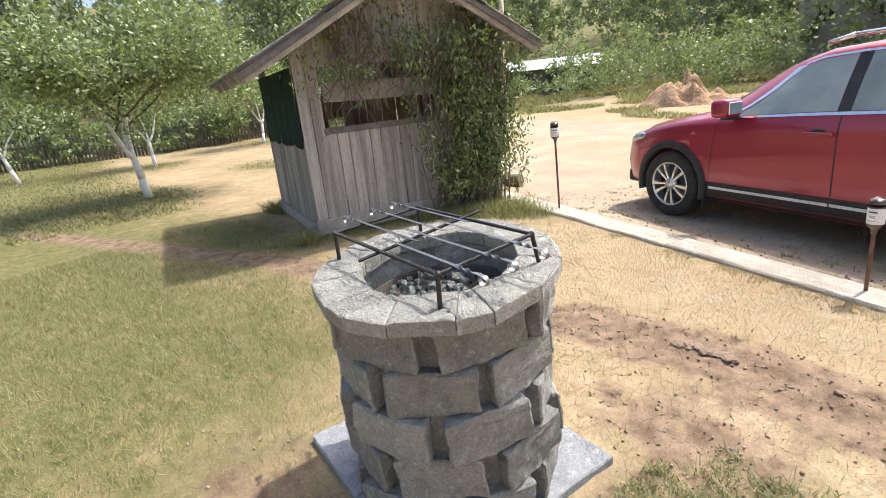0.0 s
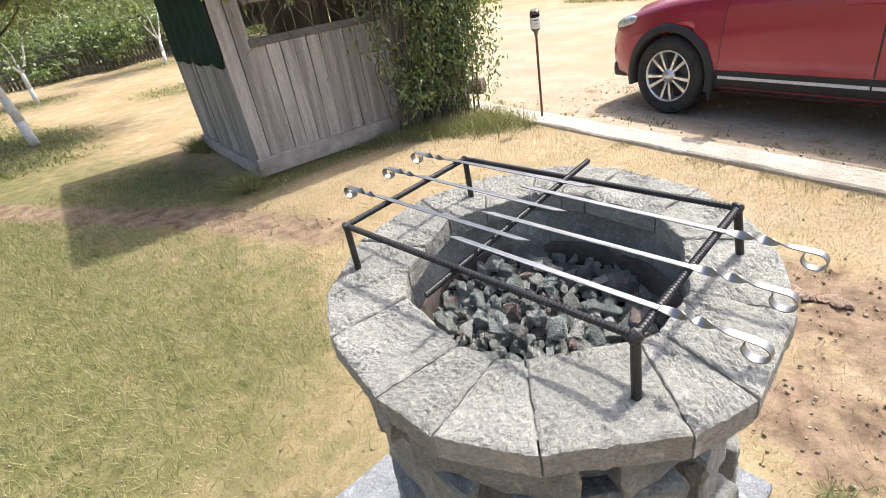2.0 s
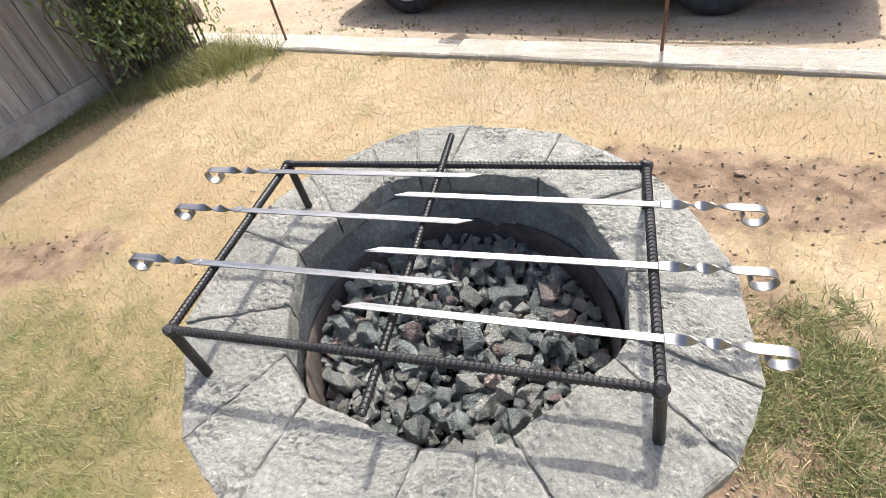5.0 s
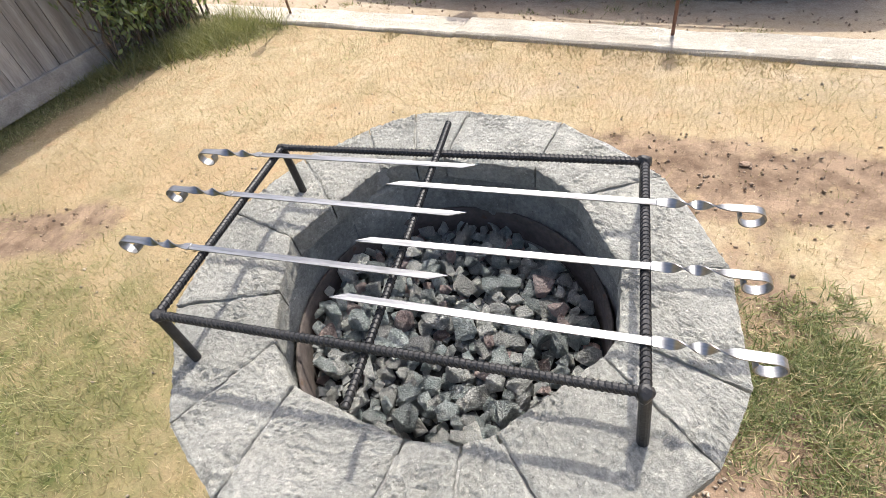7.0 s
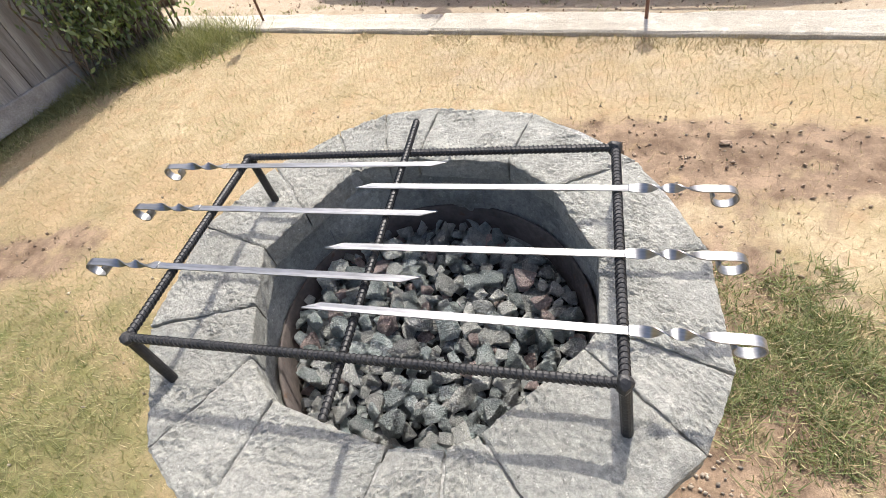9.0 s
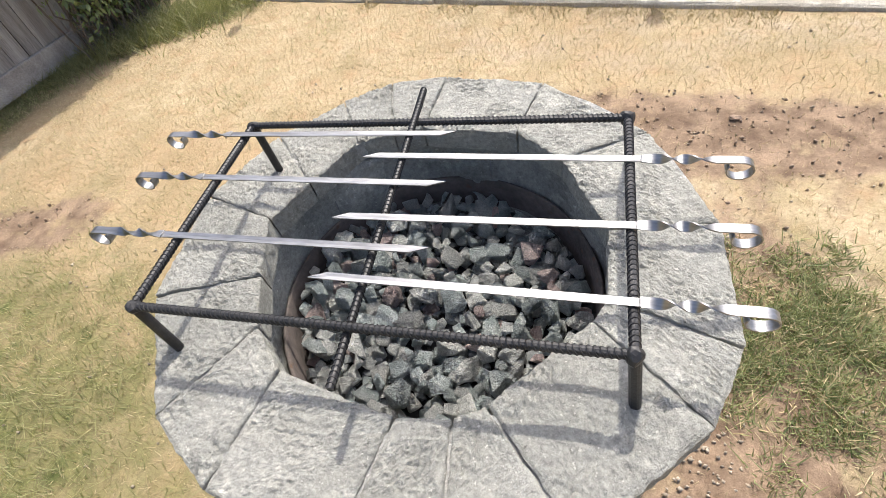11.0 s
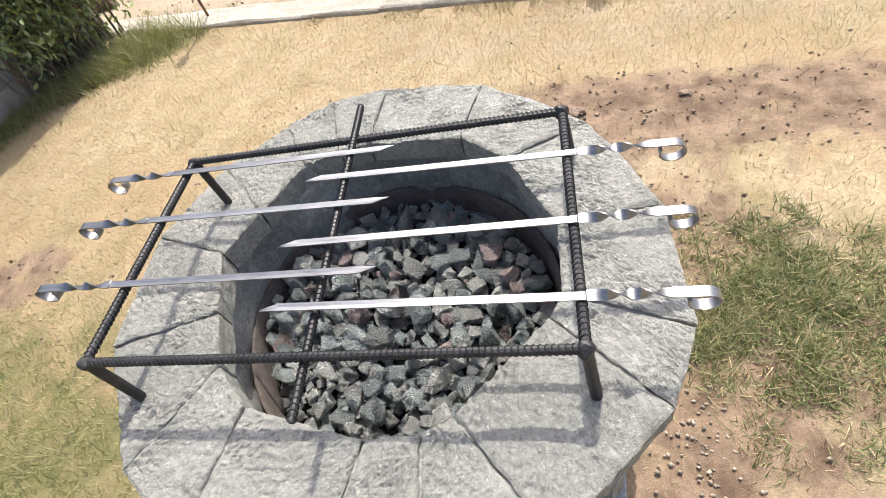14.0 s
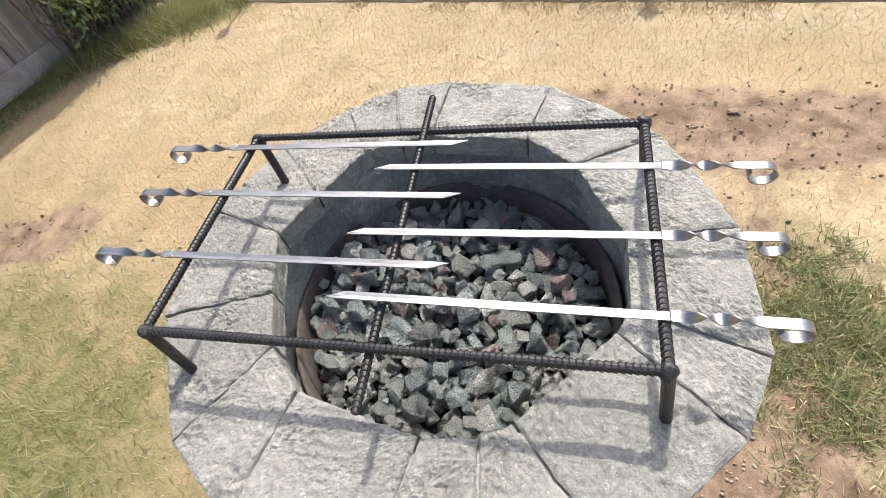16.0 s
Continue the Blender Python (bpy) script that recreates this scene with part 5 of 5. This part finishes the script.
def build_grass():
    rng = np.random.default_rng(23)
    n = 420000
    r = 6.0 * rng.uniform(0, 1, n) ** 0.75
    a = rng.uniform(0, 6.283, n)
    x, y = r * np.cos(a) - 0.3, r * np.sin(a) + 0.8
    g, s, ro = cover(x, y)
    patch = np.array([noise.noise(Vector((px * 2.2, py * 2.2, 0.0))) for px, py in zip(x, y)]) * 0.5
    keep = free_of_things(x, y) & (rng.uniform(0, 1, n) > s * 1.1) & (ro < 0.5)
    green = keep & (rng.uniform(0, 1, n) < np.clip((g + patch - 0.42) * 1.4, 0.02, 0.9))
    dry = keep & ~green & (rng.uniform(0, 1, n) < 0.7)
    for name, k, mtl, hh, label in (("green_grass", green, M_GRASS, 0.020, "short green grass in patches"), ("dry_grass", dry, M_STRAW, 0.008, "short dry yellow grass")):
        m = int(k.sum())
        h = hh * rng.uniform(0.4, 1.5, m) * (1 + 3.2 * np.clip(g[k] - 0.6, 0, 1))
        blades(name, x[k], y[k], ground_z(x[k], y[k]), h, 0.0012 + 0.0006 * np.hypot(x[k], y[k]) / 2, rng, mtl, label, "grass")
    # thick tufts beside the fire pit, green and straw mixed
    cl = np.concatenate([rng.normal(size=(70, 2)) * (0.20, 0.15) + (0.93, 0.52), rng.normal(size=(50, 2)) * (0.22, 0.20) + (0.98, 0.28)])
    for name, mtl, m, label in (("tuft_grass", M_TUFT, 9500, "thick green tufts beside the fire pit"), ("tuft_straw", M_STRAW, 2400, "dead straw blades among green tufts")):
        p = cl[rng.integers(0, 120, m)] + rng.normal(size=(m, 2)) * 0.034
        p = p[(p[:, 0] > 0.56) & free_of_things(p[:, 0], p[:, 1])]
        blades(name, p[:, 0], p[:, 1], ground_z(p[:, 0], p[:, 1]), rng.uniform(0.010, 0.040, len(p)), np.full(len(p), 0.0023), rng, mtl, label, "grass")
    # tall tufts along the shack and at its corner
    m = 9000
    t = rng.uniform(0, 1, m)
    line = [(-4.2, 1.1), (-3.95, 2.4), (-3.45, 3.1), (-2.75, 3.55)]
    k = np.minimum((t * 3).astype(int), 2)
    f = t * 3 - k
    L = np.array(line)
    p = L[k] * (1 - f[:, None]) + L[k + 1] * f[:, None] + rng.normal(size=(m, 2)) * (0.07 + 0.14 * t[:, None])
    ok = past_kerb(p[:, 0], p[:, 1]) < -0.05
    p, t = p[ok], t[ok]
    q = np.concatenate([rng.normal(size=(260, 2)) * 0.06 + (-3.98, 1.12), rng.normal(size=(500, 2)) * (0.12, 0.08) + (-6.15, 1.62)])
    blades("corner_weeds", q[:, 0], q[:, 1], ground_z(q[:, 0], q[:, 1]), rng.uniform(0.06, 0.24, len(q)), np.full(len(q), 0.006), rng, M_GRASS, "long-leaved weeds at the shack corners", "weeds")
    blades("tall_grass", p[:, 0], p[:, 1], ground_z(p[:, 0], p[:, 1]), rng.uniform(0.04, 0.17, len(p)) * (0.3 + t), np.full(len(p), 0.004), rng, M_GRASS, "tall green grass at the foot of the shack", "grass")


build_grass()


def build_pebbles():
    rng = np.random.default_rng(31)
    rnd = random.Random(31)
    for name, mtl, count, label, where in (("pebbles", M_PEBBLE, 620, "small pale pebbles on the bare ground", "pebble"), ("soil_clods", M_CLOD, 1100, "crumbled dark soil clods on the dug strip", "soil")):
        bm = bmesh.new()
        made = 0
        while made < count:
            if where == "pebble":
                a, r = rnd.uniform(0, 6.28), rnd.uniform(0.62, 2.6)
                x, y = 0.2 + r * math.cos(a), 0.2 + r * math.sin(a)
                s = rnd.uniform(0.003, 0.010)
                if rnd.random() < 0.22:
                    x, y = rnd.gauss(0.62, 0.07), rnd.gauss(0.06, 0.13)
                    s = rnd.uniform(0.004, 0.009)
            else:
                x = rnd.uniform(-3.6, 2.4)
                y = rnd.uniform(0.3, 2.0)
                s = rnd.uniform(0.004, 0.013) * rnd.uniform(0.4, 1.0)
                if float(cover(np.array(x), np.array(y))[1]) < rnd.uniform(0.3, 0.7):
                    continue
            if not bool(free_of_things(np.array(x), np.array(y))):
                continue
            m = pose(x, y, float(ground_z(x, y)) + s * 0.15, rnd.uniform(0, 360), rnd.uniform(0, 360), 0) @ Matrix.Diagonal((s * rnd.uniform(0.9, 1.5), s, s * 0.7, 1))
            co = [m @ Vector(c) for c in ((1, 0, 0), (-1, 0, 0), (0, 1, 0), (0, -1, 0), (0, 0, 1), (0, 0, -1))]
            vs = [bm.verts.new(c) for c in co]
            for i, j, k in ((0, 2, 4), (2, 1, 4), (1, 3, 4), (3, 0, 4), (2, 0, 5), (1, 2, 5), (3, 1, 5), (0, 3, 5)):
                bm.faces.new((vs[i], vs[j], vs[k]))
            made += 1
        tagged(new(name, mesh_of(name, bm, mtl, True)), label, where, kind="stuff")
    # crumbs, dead leaves and dry tufts on the sand between kerb and car
    rng = np.random.default_rng(52)
    n = 2600
    a, d = rng.uniform(0.3, 7.5, n), 0.17 + rng.uniform(0, 1, n) ** 1.6 * 2.6
    x, y = KERB_A[0] + KD[0] * a + KN[0] * d, KERB_A[1] + KD[1] * a + KN[1] * d
    z = ground_z(x, y)
    tagged(new("road_litter", cards("road_litter", np.stack([x, y, z + 0.004], 1)[:1400], 0.022, rng, M_CLOD, 0, 0.7)), "dead leaves and crumbs on the sandy road edge", "litter", kind="stuff")
    cl = rng.integers(0, n, 45)
    k = rng.integers(0, 45, 1500)
    px, py = x[cl][k] + rng.normal(size=1500) * 0.05, y[cl][k] + rng.normal(size=1500) * 0.04
    blades("road_tufts", px, py, ground_z(px, py), rng.uniform(0.01, 0.05, 1500), np.full(1500, 0.003), rng, M_GRASS, "sparse grass tufts at the road edge", "grass")
    m = 5200
    a, d = rng.uniform(2.5, 8.0, m), -0.15 - np.abs(rng.normal(size=m)) * 0.09
    px, py = KERB_A[0] + KD[0] * a + KN[0] * d, KERB_A[1] + KD[1] * a + KN[1] * d
    w = np.array([noise.noise(Vector((q * 1.9, 3.0, 0.0))) for q in a])
    px, py = px[w > 0.0], py[w > 0.0]
    blades("kerb_grass", px, py, ground_z(px, py), rng.uniform(0.008, 0.035, len(px)), np.full(len(px), 0.0025), rng, M_STRAW, "dry grass fringe along the kerb", "grass")


build_pebbles()


def build_mound():
    bm = bmesh.new()
    bmesh.ops.create_grid(bm, x_segments=40, y_segments=30, size=1.0)
    for v in bm.verts:
        r = math.hypot(v.co.x, v.co.y)
        h = max(0.0, 1 - r) ** 0.8 * (0.9 + 0.8 * noise.noise(v.co * 3.0) + 0.4 * noise.noise(v.co * 9.0))
        v.co = Vector((v.co.x * 1.9, v.co.y * 1.2, h * 1.15 - 0.06))
    tagged(part("soil_mound", bm, M_MOUND, m=pose(-9.2, 19.5, float(ground_z(-9.2, 19.5)), 0, 0, 10), smooth=True), "heap of reddish clay soil at the roadside", "soil heap")


build_mound()


# ---- far things ----
def build_fence():
    fence = thing("fence", "dark grey picket fence behind the orchard", "fence")
    bm = bmesh.new()
    vs = box(bm, (0.10, 0.02, 1.25), Matrix.Translation((0, 0, 0.625)))
    for v in vs:
        if v.co.z > 1 and abs(v.co.x) > 0:
            v.co.x *= 0.35
    me = mesh_of("picket", bm, M_DARKWOOD)
    a, b = Vector((-27.5, -6.0)), Vector((-24.0, 9.5))
    n = 110
    ang = math.degrees(math.atan2(b.y - a.y, b.x - a.x))
    for i in range(n):
        p = a.lerp(b, i / (n - 1))
        ob = new("picket", me)
        ob.parent = fence
        ob.matrix_basis = pose(p.x, p.y, float(ground_z(p.x, p.y)) - 0.02, 0, 0, ang)
    for z in (0.35, 0.95):
        bm = bmesh.new()
        rod(bm, (a.x, a.y, z), (b.x, b.y, z), 0.03, seg=6)
        part("rail", bm, M_DARKWOOD, fence)


build_fence()


def build_pole(x, y, h, r, label):
    bm = bmesh.new()
    rod(bm, (0, 0, -0.1), (0, 0, h), r, r * 0.8, 12)
    rough_up(bm, 0.01, 5)
    tagged(part("pole", bm, M_KERB, m=pose(x, y, float(ground_z(x, y)), 0, 1.5, 0), smooth=True), label, "pole")


build_pole(-15.0, 15.4, 6.5, 0.11, "tall pale weathered pole at the roadside")


def build_far_house(x, y, yaw, w, d, h, rise, wall, roof, label, name="house"):
    hs = thing(name, label, "building", m=pose(x, y, float(ground_z(x, y)), 0, 0, yaw))
    bm = bmesh.new()
    box(bm, (w, d, h), Matrix.Translation((0, 0, h / 2 - 0.1)), 0.02)
    part("wall", bm, wall, hs)
    bm = bmesh.new()
    prism(bm, [(-d / 2 - 0.4, 0), (d / 2 + 0.4, 0), (0, rise)], -w / 2 - 0.4, w / 2 + 0.4)
    bmesh.ops.recalc_face_normals(bm, faces=bm.faces)
    part("roof", bm, roof, hs, m=pose(0, 0, h - 0.1) @ pose(0, 0, 0, 90, 0, 90))
    for i in range(3):
        bm = bmesh.new()
        box(bm, (0.8, 0.06, 0.9), Matrix.Translation((-w / 3 + i * w / 3, -d / 2 - 0.02, h * 0.55)), 0.02)
        part("window", bm, M_PLASTIC, hs)


build_far_house(-24.5, 30.0, 35, 6.0, 3.0, 1.9, 0.7, M_DARKWOOD, M_PALEWALL, "low dark shed with a pale blue-grey roof beyond the meadow", "shed")
build_far_house(-8.5, 44.0, 10, 9.0, 7.0, 5.0, 3.0, M_BEAM, M_DARKWOOD, "brown house among trees behind the meadow")


def build_meadow():
    rng = np.random.default_rng(41)
    n = 60000
    az = np.radians(rng.uniform(96, 142, n))
    d = rng.uniform(14, 40, n)
    x, y = d * np.cos(az), d * np.sin(az)
    clump = np.array([noise.noise(Vector((px * 0.35, py * 0.35, 2.0))) for px, py in zip(x, y)])
    keep = (past_kerb(x, y) > 9.5) & (clump + 0.012 * (d - 26) > 0.04)
    x, y, d = x[keep], y[keep], d[keep]
    blades("meadow_grass", x, y, ground_z(x, y), rng.uniform(0.08, 0.3, len(x)) * np.clip((d - 12) / 14, 0.4, 1.3), 0.012 + 0.0006 * d, rng, M_GRASS, "tall green and straw-coloured meadow grass past the road", "grass")
    # low growth under the orchard
    n = 26000
    az = np.radians(rng.uniform(160, 192, n))
    d = rng.uniform(8, 27, n)
    x, y = d * np.cos(az), d * np.sin(az)
    g = cover(x, y)[0]
    keep = rng.uniform(0, 1, n) < np.clip((g - 0.45) * 2.2, 0, 1)
    x, y = x[keep], y[keep]
    blades("orchard_grass", x, y, ground_z(x, y), rng.uniform(0.02, 0.07, len(x)), np.full(len(x), 0.012), rng, M_GRASS, "green grass under the orchard trees", "grass")


build_meadow()


# ---- clods thrown up along the dug strip ----
def build_clods():
    rnd = random.Random(77)
    for k in range(9):
        bm = bmesh.new()
        bmesh.ops.create_icosphere(bm, subdivisions=3, radius=1.0)
        for v in bm.verts:
            v.co *= 1 + 0.35 * noise.noise(v.co * 1.7 + Vector((k * 5.1, 0, 0))) + 0.16 * noise.noise(v.co * 5.0 + Vector((0, k * 3.3, 0)))
        x = 0.16 + 0.045 * k + rnd.gauss(0, 0.01) if k < 8 else 0.93
        y = 1.60 + rnd.gauss(0, 0.022) if k < 8 else 1.63
        s = rnd.uniform(0.022, 0.042) if k < 8 else 0.018
        m = pose(x, y, float(ground_z(x, y)) + s * 0.18, 0, 0, rnd.uniform(0, 180)) @ Matrix.Diagonal((s * 1.5, s, s * 0.55, 1))
        tagged(part("soil_clod", bm, M_LUMP, m=m), "dark crumbly lump of dug soil on the bare strip", "soil", "soil lumps along the dug strip")


build_clods()
